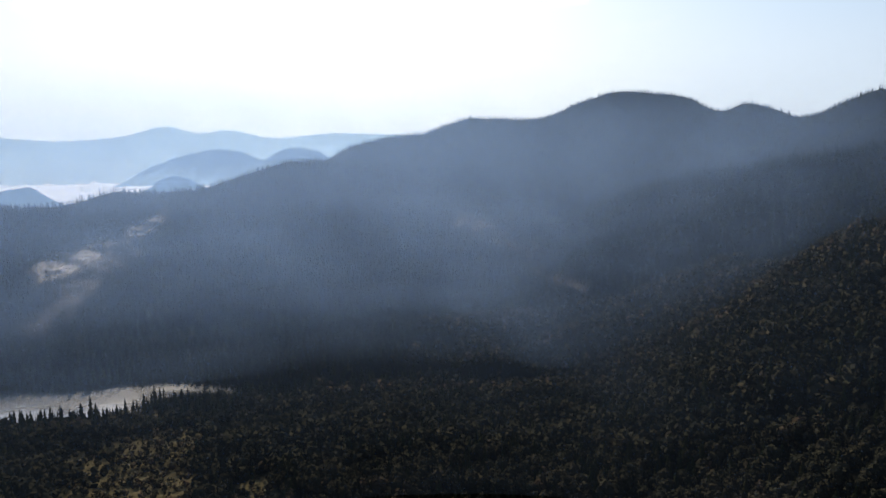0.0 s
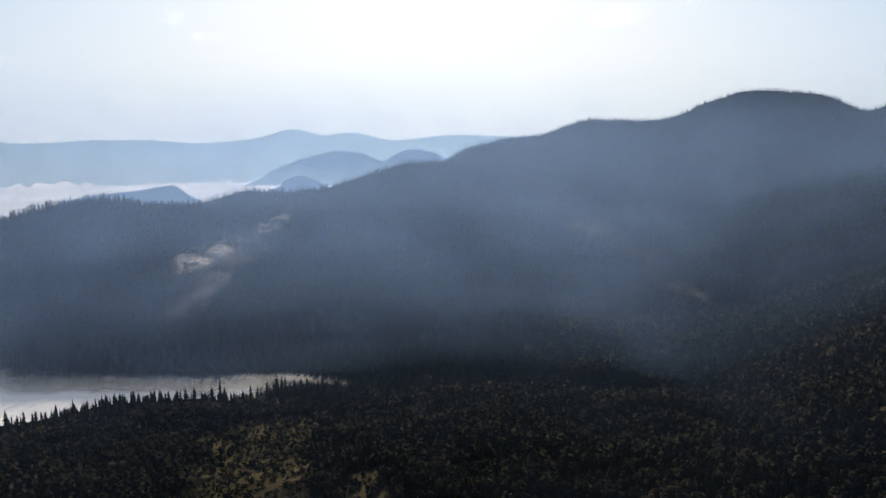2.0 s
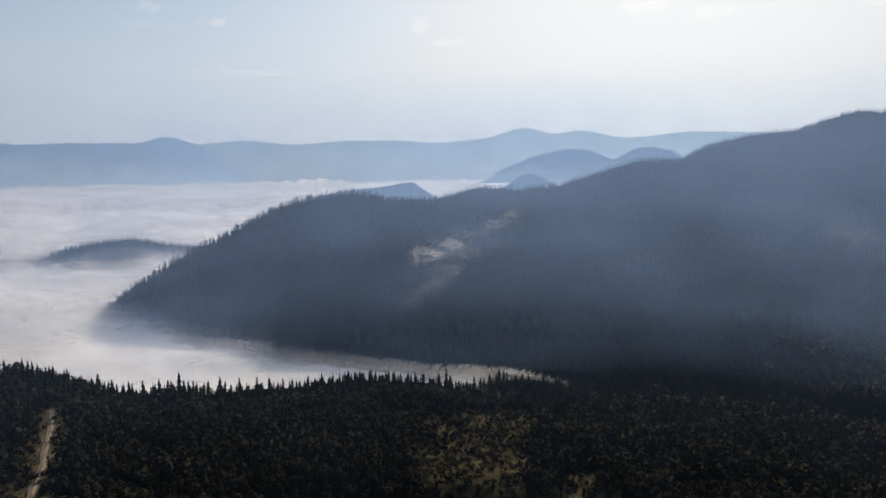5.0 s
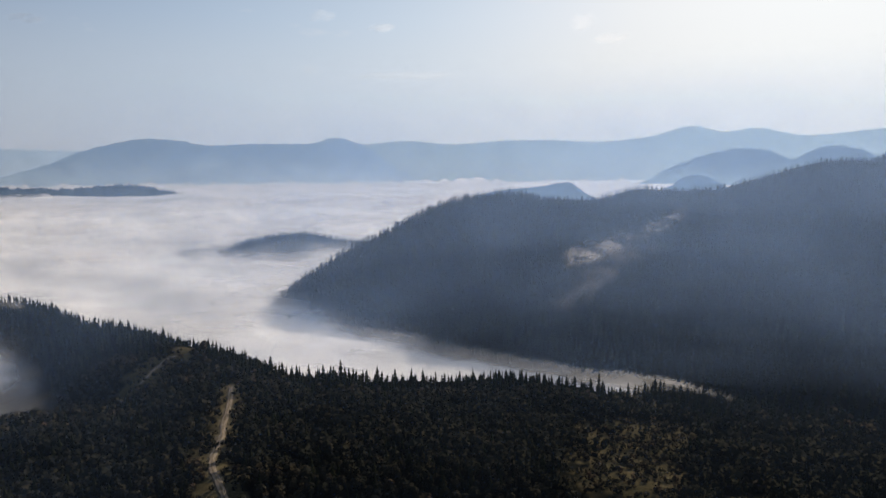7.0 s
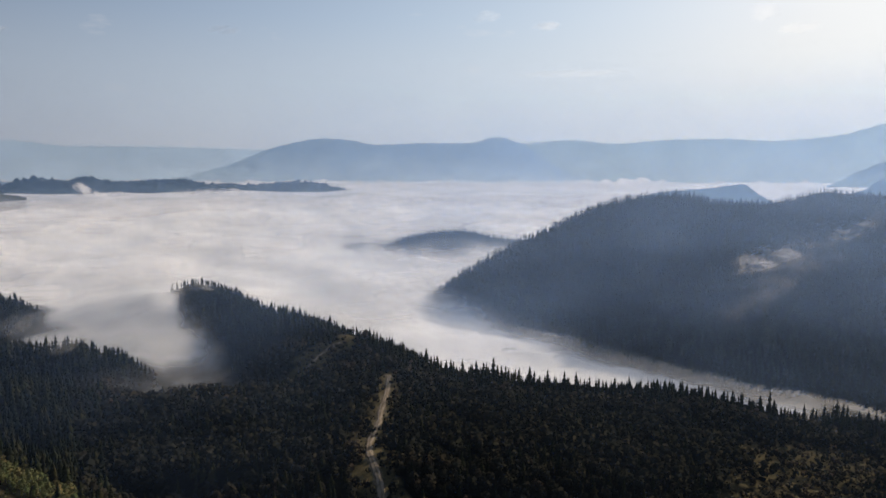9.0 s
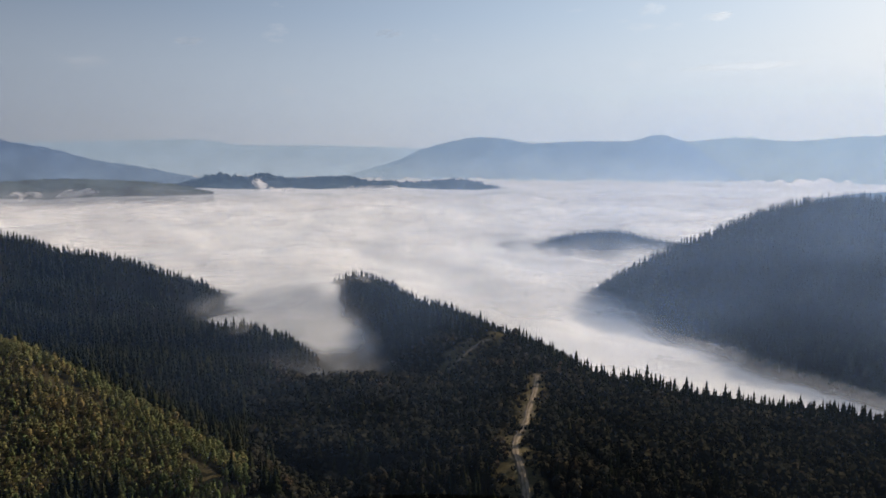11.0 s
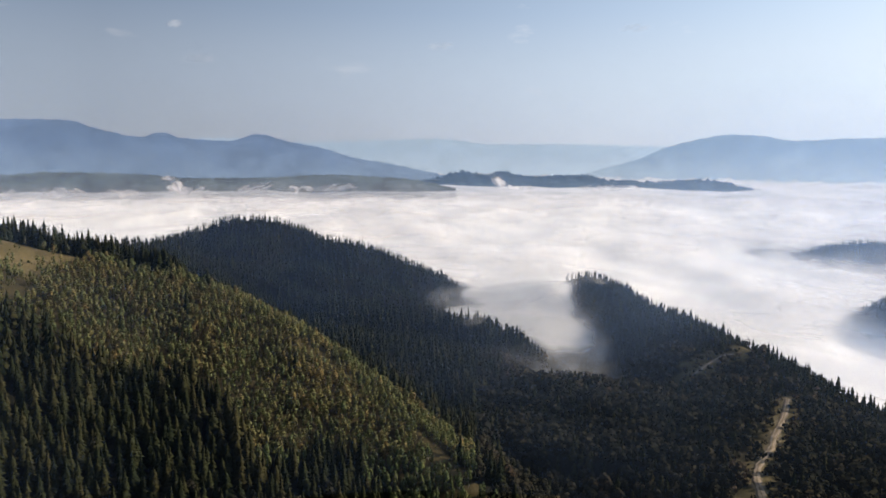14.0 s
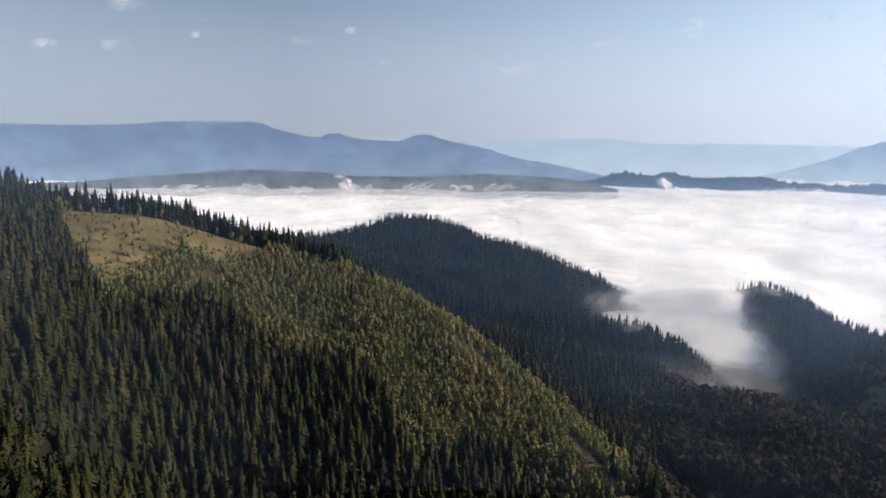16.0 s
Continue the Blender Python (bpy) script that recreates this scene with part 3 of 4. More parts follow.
# the arm that reaches up the side valley is thinner
arm_x, arm_y, _ = spot(82, 0, 980)
F_ARM = np.exp(-((FX - arm_x) ** 2 + (FY - arm_y) ** 2) / 330 ** 2)
for lift, depth, mat in ((-27, 20, FOG), (-20, 24, FOG), (-13, 30, FOG_TOP), (-5, 36, FOG_TOP), (5, 50, FOG_TOP)):
    z = F_LEVEL + lift
    thick = np.clip((z - F_GROUND + F_TATTER * (0.6 + 0.012 * (lift + 27))) / (depth * (1 + F_ARM) * np.clip((FR / 1500) ** 1.3, 0.36, 1)), 0, 1) ** 1.4 * (1 - 0.62 * F_ARM)
    if mat is FOG_TOP:
        thick = thick * soft(F_LEVEL - F_GROUND + 22, 0, 55) * (1.0 if lift < 0 else soft(FR, 850, 1400))
    thick[-1, :] = thick[:, 0] = thick[:, -1] = 0
    sheet = mesh_object("fog_layer", np.stack([FX.ravel(), FY.ravel(), z.ravel()], 1), grid_faces(len(f_r), len(f_az)), mat, {"thick": thick.ravel()}, True)
    tagged(sheet, "white sea of morning fog filling the valley", "fog", "fog layers", "stuff")

# haze as tinted sheets; those inside 700 m are added to lift the darks
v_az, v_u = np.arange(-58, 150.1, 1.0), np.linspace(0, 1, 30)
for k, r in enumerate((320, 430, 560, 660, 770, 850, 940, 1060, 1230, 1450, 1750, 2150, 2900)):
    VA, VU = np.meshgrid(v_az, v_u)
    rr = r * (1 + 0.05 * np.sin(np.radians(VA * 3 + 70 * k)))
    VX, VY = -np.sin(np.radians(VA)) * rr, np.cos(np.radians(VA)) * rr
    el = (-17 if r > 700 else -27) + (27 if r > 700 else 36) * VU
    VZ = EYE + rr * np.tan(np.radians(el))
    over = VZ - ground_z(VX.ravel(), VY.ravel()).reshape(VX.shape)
    # thickness by bearing brightens the farther sheets on the sunward side
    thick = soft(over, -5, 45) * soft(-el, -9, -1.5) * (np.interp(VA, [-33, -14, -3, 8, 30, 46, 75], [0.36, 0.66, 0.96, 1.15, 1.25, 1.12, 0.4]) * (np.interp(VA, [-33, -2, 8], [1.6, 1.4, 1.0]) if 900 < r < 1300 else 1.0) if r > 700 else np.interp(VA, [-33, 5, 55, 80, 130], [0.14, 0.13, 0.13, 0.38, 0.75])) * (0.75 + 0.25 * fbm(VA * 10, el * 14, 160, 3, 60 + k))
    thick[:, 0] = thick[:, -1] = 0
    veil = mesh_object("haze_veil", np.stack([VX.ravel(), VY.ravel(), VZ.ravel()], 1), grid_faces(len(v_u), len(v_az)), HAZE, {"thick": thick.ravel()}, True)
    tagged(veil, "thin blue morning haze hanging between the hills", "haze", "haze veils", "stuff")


def wisp(az0, el0, az1, el1, width, rise, seed, mat=None, torn=0.5):
    """A shred of mist that clings to the slope, from one bearing to another."""
    n, m = 64, 26
    u, v = np.meshgrid(np.linspace(0, 1, n), np.linspace(-1, 1, m))
    az, el = az0 + (az1 - az0) * u, el0 + (el1 - el0) * u
    el = el + v * width + 0.2 * width * np.sin(u * 5 + seed)
    # the range at which the slope is met, less a small gap
    best = np.full(az.shape, 1900.0)
    for q in np.linspace(900, 1900, 120)[::-1]:
        x, y, z = spot(az, el, q)
        best = np.where(ground_z(x.ravel(), y.ravel()).reshape(az.shape) > z - 14, q, best)
    best = np.full(az.shape, np.median(best)) * 0.5 + best * 0.5
    x, y, z = spot(az, el, best - 45 - rise * (1 - v * v))
    rag = fbm(az * 100, el * 140, 170, 4, 400 + seed) * torn
    thick = soft(1 - v * v + rag * 0.8 - 0.25, 0, 0.9) * soft(np.sin(np.pi * u) + rag * 0.5 - 0.15, 0, 0.8) * (1 - v * v) ** 0.7
    ob = mesh_object("mist_wisp", np.stack([x.ravel(), y.ravel(), z.ravel()], 1), grid_faces(m, n), mat or WISP, {"thick": thick.ravel()}, True)
    return tagged(ob, "small shred of pale mist clinging to the wooded slope", "mist", "mist wisps", "stuff")


wisp(32.2, -8.4, 24.9, -5.0, 1.5, 10, 1, None, 0.3)
wisp(25.6, -5.6, 21.4, -3.4, 1.0, 8, 2, None, 0.3)
wisp(30.4, -8.2, 26.4, -5.7, 0.9, 12, 6, None, 0.3)
wisp(33.0, -12.0, 27.6, -8.9, 1.0, 8, 3, THIN, 0.6)
wisp(33.6, -12.4, 23.0, -5.0, 2.2, 20, 4, THIN)
wisp(0.5, -3.2, -10.5, -9.0, 1.7, 30, 5, THIN)
wisp(-6.0, -8.2, -13.0, -10.4, 1.0, 30, 8, THIN)


def drift(name, az, el, wide, tall, r, seed, mat, label, category, lean=0.0, torn=0.8):
    """A torn bank of vapour with a ragged, lumpy edge, facing the hills it drifts before."""
    u, v = np.meshgrid(np.linspace(-1, 1, 44), np.linspace(-1, 1, 22))
    x, y, z = spot(az - wide * (u + lean * v), el + tall * v, r + 25 * np.sin(u * 3 + seed) + 20 * v)
    rag = fbm(u * wide * 100, v * tall * 160, 130, 4, 500 + seed) * torn
    thick = soft(1 - u * u - v * v + 0.9 * rag * (1 - 0.6 * u * u), 0.05, 1.0) * soft(1 - np.maximum(np.abs(u), np.abs(v)), 0, 0.35)
    ob = mesh_object(name, np.stack([x.ravel(), y.ravel(), z.ravel()], 1), grid_faces(22, 44), mat, {"thick": thick.ravel()}, True)
    return tagged(ob, label, category, category + " drifting over the valley", "stuff")


for k, (az, el, wide, tall, r, lean) in enumerate(((108.6, -2.1, 0.9, 0.8, 3200, -0.5), (107.6, -2.6, 1.8, 0.5, 3190, 0), (102.3, -2.4, 1.6, 0.55, 3200, 0.5), (116.2, -2.7, 2.2, 0.5, 3200, -0.3), (121.0, -2.7, 2.6, 0.45, 3210, 0.2), (112.2, -2.8, 1.8, 0.4, 3180, 0),
                                                   (95.6, -2.4, 2.0, 0.45, 3250, 0.3), (98.6, -2.6, 1.7, 0.4, 3220, 0), (82.4, -1.9, 0.8, 0.65, 3600, -0.6), (81.0, -2.4, 2.2, 0.4, 3590, 0), (89.6, -2.4, 2.4, 0.4, 3500, 0), (125.4, -3.0, 2.2, 0.4, 3200, 0), (73.5, -2.2, 3.2, 0.35, 3600, 0))):
    drift("mist_wisp", az, el, wide, tall, r, k + 1, WISP, "torn shred of fog rising off the fog sea", "mist", lean)

# veils that lap over the knob at the ridge's end and hang in the side valley
for k, (az, el, wide, tall, r, lean) in enumerate(((78.6, -11.4, 2.6, 1.7, 1130, 0.3), (77.0, -9.7, 1.6, 0.7, 1170, -0.4), (74.4, -9.7, 1.5, 0.45, 1160, -0.3), (81.0, -14.0, 2.6, 1.6, 930, 0.5), (87.2, -11.4, 1.5, 1.0, 1090, 0.6), (84.2, -13.2, 1.6, 0.9, 840, 0.5))):
    drift("mist_wisp", az, el, wide, tall, r, 70 + k, VEIL, "thin veil of fog lapping over a wooded knob", "mist", lean, 0.25)

for k, (az, el, wide, tall) in enumerate(((125.4, 7.8, 1.3, 0.5), (106.4, 7.5, 1.5, 0.45), (120.1, 9.0, 0.8, 0.35), (130.1, 7.6, 1.1, 0.4), (108.0, 9.9, 0.8, 0.35), (124.5, 10.9, 1.6, 0.8), (51.2, 11.7, 1.4, 0.55), (46.2, 10.9, 1.1, 0.35), (30.2, 11.1, 1.3, 0.8),
                                          (44.4, 7.2, 5.5, 0.4), (28.0, 9.8, 1.6, 0.5), (46.4, 10.9, 1.3, 0.4), (12.1, 12.1, 2.6, 1.0), (7.3, 11.2, 2.2, 0.7), (1.5, 12.0, 2.4, 1.0), (-4.3, 11.4, 3.0, 1.1), (-10.4, 12.6, 2.6, 0.9), (72.0, 10.2, 1.4, 0.4), (87.5, 9.0, 1.3, 0.4))):
    drift("cloud", az, el, wide, tall, 4700, 40 + k, CLOUD if az > 60 else CLOUD_SUNWARD, "small ragged fair-weather cloud in the morning sky", "cloud", 0.15, 0.45)


def far_fog_bank():
    """The far end of the fog sea, a plain backdrop that glows as if sunlit, with a billowing rim."""
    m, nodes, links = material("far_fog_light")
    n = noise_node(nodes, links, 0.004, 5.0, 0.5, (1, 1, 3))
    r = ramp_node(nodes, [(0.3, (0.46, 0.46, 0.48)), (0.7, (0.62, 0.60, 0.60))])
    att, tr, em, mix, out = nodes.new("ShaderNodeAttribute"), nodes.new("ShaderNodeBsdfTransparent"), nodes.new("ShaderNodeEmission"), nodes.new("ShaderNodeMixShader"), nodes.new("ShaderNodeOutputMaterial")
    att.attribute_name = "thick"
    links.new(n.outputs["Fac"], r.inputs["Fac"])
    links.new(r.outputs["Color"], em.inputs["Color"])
    # its own glow is painted stronger towards the sun, as the air is paler there
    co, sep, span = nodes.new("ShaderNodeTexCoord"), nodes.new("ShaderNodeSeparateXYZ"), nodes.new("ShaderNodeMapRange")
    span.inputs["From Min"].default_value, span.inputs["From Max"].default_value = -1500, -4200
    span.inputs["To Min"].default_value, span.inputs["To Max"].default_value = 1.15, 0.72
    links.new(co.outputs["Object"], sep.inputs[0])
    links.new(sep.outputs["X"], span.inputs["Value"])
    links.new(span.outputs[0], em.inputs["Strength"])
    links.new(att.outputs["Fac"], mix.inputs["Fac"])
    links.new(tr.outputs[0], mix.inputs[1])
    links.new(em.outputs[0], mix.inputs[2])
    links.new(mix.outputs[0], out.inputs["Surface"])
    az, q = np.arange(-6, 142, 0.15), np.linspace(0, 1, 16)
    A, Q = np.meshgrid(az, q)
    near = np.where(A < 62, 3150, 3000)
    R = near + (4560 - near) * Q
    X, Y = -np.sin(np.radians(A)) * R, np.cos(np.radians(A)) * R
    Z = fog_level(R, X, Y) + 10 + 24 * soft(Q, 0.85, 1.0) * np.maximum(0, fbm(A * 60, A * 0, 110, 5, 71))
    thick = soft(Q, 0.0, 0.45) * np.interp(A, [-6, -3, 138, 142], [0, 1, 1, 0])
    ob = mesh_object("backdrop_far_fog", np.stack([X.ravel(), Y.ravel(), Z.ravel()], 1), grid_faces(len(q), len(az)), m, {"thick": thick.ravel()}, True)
    return tagged(ob, "bright far shore of the fog sea", "fog", kind="structure")


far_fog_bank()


# ---- far ranges across the fog, too far to shift ----
def far_range(name, label, pts, r, foot_el, top, foot, jag=0.03, depth=160, away=None, folds=0.08):
    line = smooth_line([(a, e, r) for a, e in pts], 0.12)
    rng = np.random.RandomState(len(pts) * 7 + int(r))
    a = line[:, 0]
    e = line[:, 1] + jag * (rng.rand(len(a)) - 0.5) + 0.03 * np.sin(a * 5.1) + 0.02 * np.sin(a * 11.7 + 1)
    rows = []
    zs = []
    for u in np.linspace(0, 1, 9):
        back = r + depth * (u - 0.0)
        ee = foot_el + (e - foot_el) * (1 - (1 - u) ** 1.6)
        x, y, z = spot(a, ee, back + 12 * np.sin(a * 1.7 + 6 * u))
        rows.append(np.stack([x, y, z], 1))
    x, y, z = spot(a, np.full(a.shape, foot_el), r + depth * 1.6)
    rows.append(np.stack([x, y, z], 1))
    v = np.concatenate(rows)
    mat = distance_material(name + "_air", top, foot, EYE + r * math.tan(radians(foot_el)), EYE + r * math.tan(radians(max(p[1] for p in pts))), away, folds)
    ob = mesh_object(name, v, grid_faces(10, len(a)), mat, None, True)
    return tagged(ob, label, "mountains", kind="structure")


# each top and foot colour carries the haze of its distance
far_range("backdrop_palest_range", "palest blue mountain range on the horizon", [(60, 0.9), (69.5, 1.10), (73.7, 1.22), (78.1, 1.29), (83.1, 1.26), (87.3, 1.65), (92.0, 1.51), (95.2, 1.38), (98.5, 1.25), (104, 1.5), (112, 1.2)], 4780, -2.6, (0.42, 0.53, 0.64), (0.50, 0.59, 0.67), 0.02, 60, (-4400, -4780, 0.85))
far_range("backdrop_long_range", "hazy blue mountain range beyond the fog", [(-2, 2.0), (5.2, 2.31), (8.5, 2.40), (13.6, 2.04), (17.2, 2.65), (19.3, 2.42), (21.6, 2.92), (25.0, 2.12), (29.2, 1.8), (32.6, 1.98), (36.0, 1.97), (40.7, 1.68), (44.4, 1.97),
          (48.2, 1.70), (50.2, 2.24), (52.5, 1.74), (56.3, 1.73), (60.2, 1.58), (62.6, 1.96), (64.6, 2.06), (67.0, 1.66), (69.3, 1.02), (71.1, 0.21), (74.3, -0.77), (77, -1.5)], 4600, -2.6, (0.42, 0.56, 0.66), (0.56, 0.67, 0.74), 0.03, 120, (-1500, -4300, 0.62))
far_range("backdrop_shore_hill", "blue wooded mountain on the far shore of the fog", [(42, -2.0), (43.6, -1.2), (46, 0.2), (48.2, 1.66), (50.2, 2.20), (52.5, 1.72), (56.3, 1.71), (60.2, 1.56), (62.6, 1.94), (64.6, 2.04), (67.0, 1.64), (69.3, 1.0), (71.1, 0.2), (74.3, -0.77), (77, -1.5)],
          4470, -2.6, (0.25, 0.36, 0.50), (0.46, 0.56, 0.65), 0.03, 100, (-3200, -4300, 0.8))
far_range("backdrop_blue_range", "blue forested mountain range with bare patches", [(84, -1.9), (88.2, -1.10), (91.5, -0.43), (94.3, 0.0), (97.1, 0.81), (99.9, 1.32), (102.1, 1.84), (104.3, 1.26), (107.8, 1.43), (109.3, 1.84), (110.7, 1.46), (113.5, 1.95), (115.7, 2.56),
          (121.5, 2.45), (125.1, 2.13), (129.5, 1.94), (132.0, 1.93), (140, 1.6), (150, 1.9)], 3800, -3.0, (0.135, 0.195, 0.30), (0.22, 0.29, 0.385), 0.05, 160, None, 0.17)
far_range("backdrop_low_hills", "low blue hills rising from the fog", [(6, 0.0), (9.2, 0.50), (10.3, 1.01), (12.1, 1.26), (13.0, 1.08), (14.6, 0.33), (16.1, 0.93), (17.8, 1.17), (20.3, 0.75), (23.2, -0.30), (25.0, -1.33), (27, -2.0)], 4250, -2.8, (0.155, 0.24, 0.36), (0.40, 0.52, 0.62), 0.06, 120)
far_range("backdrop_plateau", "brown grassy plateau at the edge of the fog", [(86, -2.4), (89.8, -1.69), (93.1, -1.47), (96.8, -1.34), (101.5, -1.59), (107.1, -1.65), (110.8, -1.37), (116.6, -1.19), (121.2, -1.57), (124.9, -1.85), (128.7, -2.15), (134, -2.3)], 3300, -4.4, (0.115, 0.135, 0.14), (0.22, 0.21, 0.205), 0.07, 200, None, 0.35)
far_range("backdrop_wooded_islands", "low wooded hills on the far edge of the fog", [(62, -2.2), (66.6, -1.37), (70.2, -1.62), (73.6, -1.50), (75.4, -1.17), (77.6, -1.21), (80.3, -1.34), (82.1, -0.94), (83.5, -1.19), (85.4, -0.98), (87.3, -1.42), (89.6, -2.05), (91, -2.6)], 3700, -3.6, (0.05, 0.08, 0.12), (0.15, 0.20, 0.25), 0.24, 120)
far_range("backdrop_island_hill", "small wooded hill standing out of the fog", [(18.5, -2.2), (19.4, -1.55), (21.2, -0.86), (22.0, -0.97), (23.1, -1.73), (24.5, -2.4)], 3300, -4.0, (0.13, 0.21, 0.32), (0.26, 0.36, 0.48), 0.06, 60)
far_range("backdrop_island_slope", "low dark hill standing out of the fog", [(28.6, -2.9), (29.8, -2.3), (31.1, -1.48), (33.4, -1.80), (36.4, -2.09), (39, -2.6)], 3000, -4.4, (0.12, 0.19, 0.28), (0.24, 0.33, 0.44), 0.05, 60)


# ---- trees ----
def spruce_parts(seed, whorls, boughs, tall=18.0, wide=4.1, core=7):
    """Needle boughs in drooping whorls round a stem. Returns crown and trunk as vertices and triangles."""
    rng = np.random.RandomState(seed)
    v, f = [], []

    def tri(*p):
        n = len(v)
        v.extend(p)
        f.append((n, n + 1, n + 2))
    lo = 0.10 * tall
    for k in range(whorls):
        u = (k + 0.5 * rng.rand()) / whorls
        z = lo + (tall - lo) * u ** 0.92
        rad = wide * (1 - u) ** 0.85 * (0.85 + 0.3 * rng.rand()) + 0.18
        turn = rng.rand() * 6.28
        for b in range(boughs):
            a = turn + 6.283 * (b + 0.5 * rng.rand()) / boughs
            q = rad * (0.6 + 0.65 * rng.rand())
            drop = q * (0.28 + 0.25 * rng.rand())
            half = (0.50 + 0.3 * rng.rand()) * 3.14 / boughs * q * 1.15
            c, s = math.cos(a), math.sin(a)
            up = (tall - lo) / whorls * 1.1
            root = (0, 0, z + up)
            tip = (c * q, s * q, z - drop)
            m = 0.55
            left = (c * q * m - s * half, s * q * m + c * half, z - drop * 0.5)
            right = (c * q * m + s * half, s * q * m - c * half, z - drop * 0.5)
            n = len(v)
            v.extend([root, left, tip, right])
            f.extend([(n, n + 1, n + 2), (n, n + 2, n + 3)])
    n = len(v)
    for b in range(core):
        a = 6.283 * b / core
        v.append((math.cos(a) * wide * 0.42, math.sin(a) * wide * 0.42, lo * 1.2))
    v.append((0, 0, tall * 0.99))
    for b in range(core):
        f.append((n + b, n + (b + 1) % core, n + core))
    v = np.array(v)
    c = v * (1, 1, 0)
    c /= np.linalg.norm(c, axis=1)[:, None] + 1e-6
    c += (0, 0, 0.42) + rng.normal(0, 0.22, (len(v), 3))
    return v, np.array(f), c / np.linalg.norm(c, axis=1)[:, None]


def trunk_parts(seed, tall, girth, sides=5, bend=0.0):
    rng = np.random.RandomState(seed)
    v, f = [], []
    for k, u in enumerate((0, 0.15, 0.6, 1.0)):
        rad = girth * (1.25 if k == 0 else 1 - 0.85 * u)
        ox, oy = rng.uniform(-bend, bend, 2) * u
        for b in range(sides):
            a = 6.283 * b / sides
            v.append((math.cos(a) * rad + ox, math.sin(a) * rad + oy, tall * u - (0.8 if k == 0 else 0)))
    for k in range(3):
        for b in range(sides):
            p, q = k * sides + b, k * sides + (b + 1) % sides
            f.extend([(p, q, q + sides), (p, q + sides, p + sides)])
    return np.array(v), np.array(f)


def leafy_parts(seed, clumps, tall, wide, lo=0.25, size=0.9, pointed=0.8):
    """A crown of many leaf sprays on an uneven egg, with gaps and lobes."""
    rng = np.random.RandomState(seed)
    lobes = rng.normal(size=(6, 3))
    lobes /= np.linalg.norm(lobes, axis=1)[:, None]
    v, f, c_n = [], [], []
    for k in range(clumps):
        d = rng.normal(size=3)
        d /= np.linalg.norm(d)
        bulge = 0.72 + 0.36 * max(0.0, float((lobes @ d).max())) ** 3
        q = bulge * (0.55 + 0.45 * rng.rand() ** 0.5)
        u = (d[2] * q + 1) / 2
        taper = 1 - pointed * 0.6 * max(0.0, u - 0.3)
        c = np.array([d[0] * q * wide * taper, d[1] * q * wide * taper, tall * (lo + (1 - lo) * np.clip(u, 0, 1))])
        t1 = rng.normal(size=3)
        t1 -= d * (t1 @ d) * 0.7
        t1 /= np.linalg.norm(t1)
        t2 = np.cross(d, t1)
        t2 /= np.linalg.norm(t2) + 1e-6
        s = size * (0.6 + 0.8 * rng.rand())
        n = len(v)
        v.extend([c + t1 * s, c + t2 * s * 0.8 + d * s * 0.3, c - t1 * s * 0.9, c - t2 * s * 0.8 - d * s * 0.2])
        f.extend([(n, n + 1, n + 2), (n, n + 2, n + 3)])
        out = d + (0, 0, 0.2) + rng.normal(0, 0.25, 3)
        c_n.extend([out / np.linalg.norm(out)] * 4)
    return np.array(v), np.array(f), np.array(c_n)


def joined(name, templates, x, y, z, size, tone, mat, label, category, squash=None):
    """Many trees of one kind as one mesh."""
    rng = np.random.RandomState(len(x) + 3)
    pick = rng.randint(0, len(templates), len(x))
    vs, fs, ts, ns, base = [], [], [], [], 0
    for k, (tv, tf, tn) in enumerate(templates):
        m = np.where(pick == k)[0]
        if not len(m):
            continue
        a = rng.uniform(0, 6.283, len(m))
        c, s = np.cos(a)[:, None], np.sin(a)[:, None]
        sc = size[m][:, None]
        fat = rng.uniform(0.8, 1.25, len(m))[:, None]
        px = (tv[None, :, 0] * c - tv[None, :, 1] * s) * sc * fat + x[m][:, None]
        py = (tv[None, :, 0] * s + tv[None, :, 1] * c) * sc * fat + y[m][:, None]
        pz = tv[None, :, 2] * sc + z[m][:, None]
        vs.append(np.stack([px, py, pz], 2).reshape(-1, 3))
        fs.append((tf[None] + (np.arange(len(m)) * len(tv))[:, None, None]).reshape(-1, 3) + base)
        ts.append(np.repeat(tone[m], len(tv)))
        ns.append(np.stack([tn[None, :, 0] * c - tn[None, :, 1] * s, tn[None, :, 0] * s + tn[None, :, 1] * c, tn[None, :, 2] + 0 * c], 2).reshape(-1, 3))
        base += len(m) * len(tv)
    ob = mesh_object(name, np.concatenate(vs), np.concatenate(fs), mat, {"tone": np.concatenate(ts), "crown": np.concatenate(ns)})
    return tagged(ob, label, category, kind="stuff")


rng = np.random.RandomState(11)


def scatter(az0, az1, r0, r1, gap):
    """Jittered stand over a stretch of the plan: bearings az0 to az1, ranges r0 to r1, about gap metres apart."""
    xs, ys = [], []
    r = r0
    while r < r1:
        n = max(1, int(radians(az1 - az0) * r / gap))
        a = np.radians(az0 + (az1 - az0) * (np.arange(n) + rng.rand(n)) / n)
        q = r + gap * (rng.rand(n) - 0.5) * 1.1
        xs.append(-np.sin(a) * q)
        ys.append(np.cos(a) * q)
        r += gap
    return np.concatenate(xs), np.concatenate(ys)


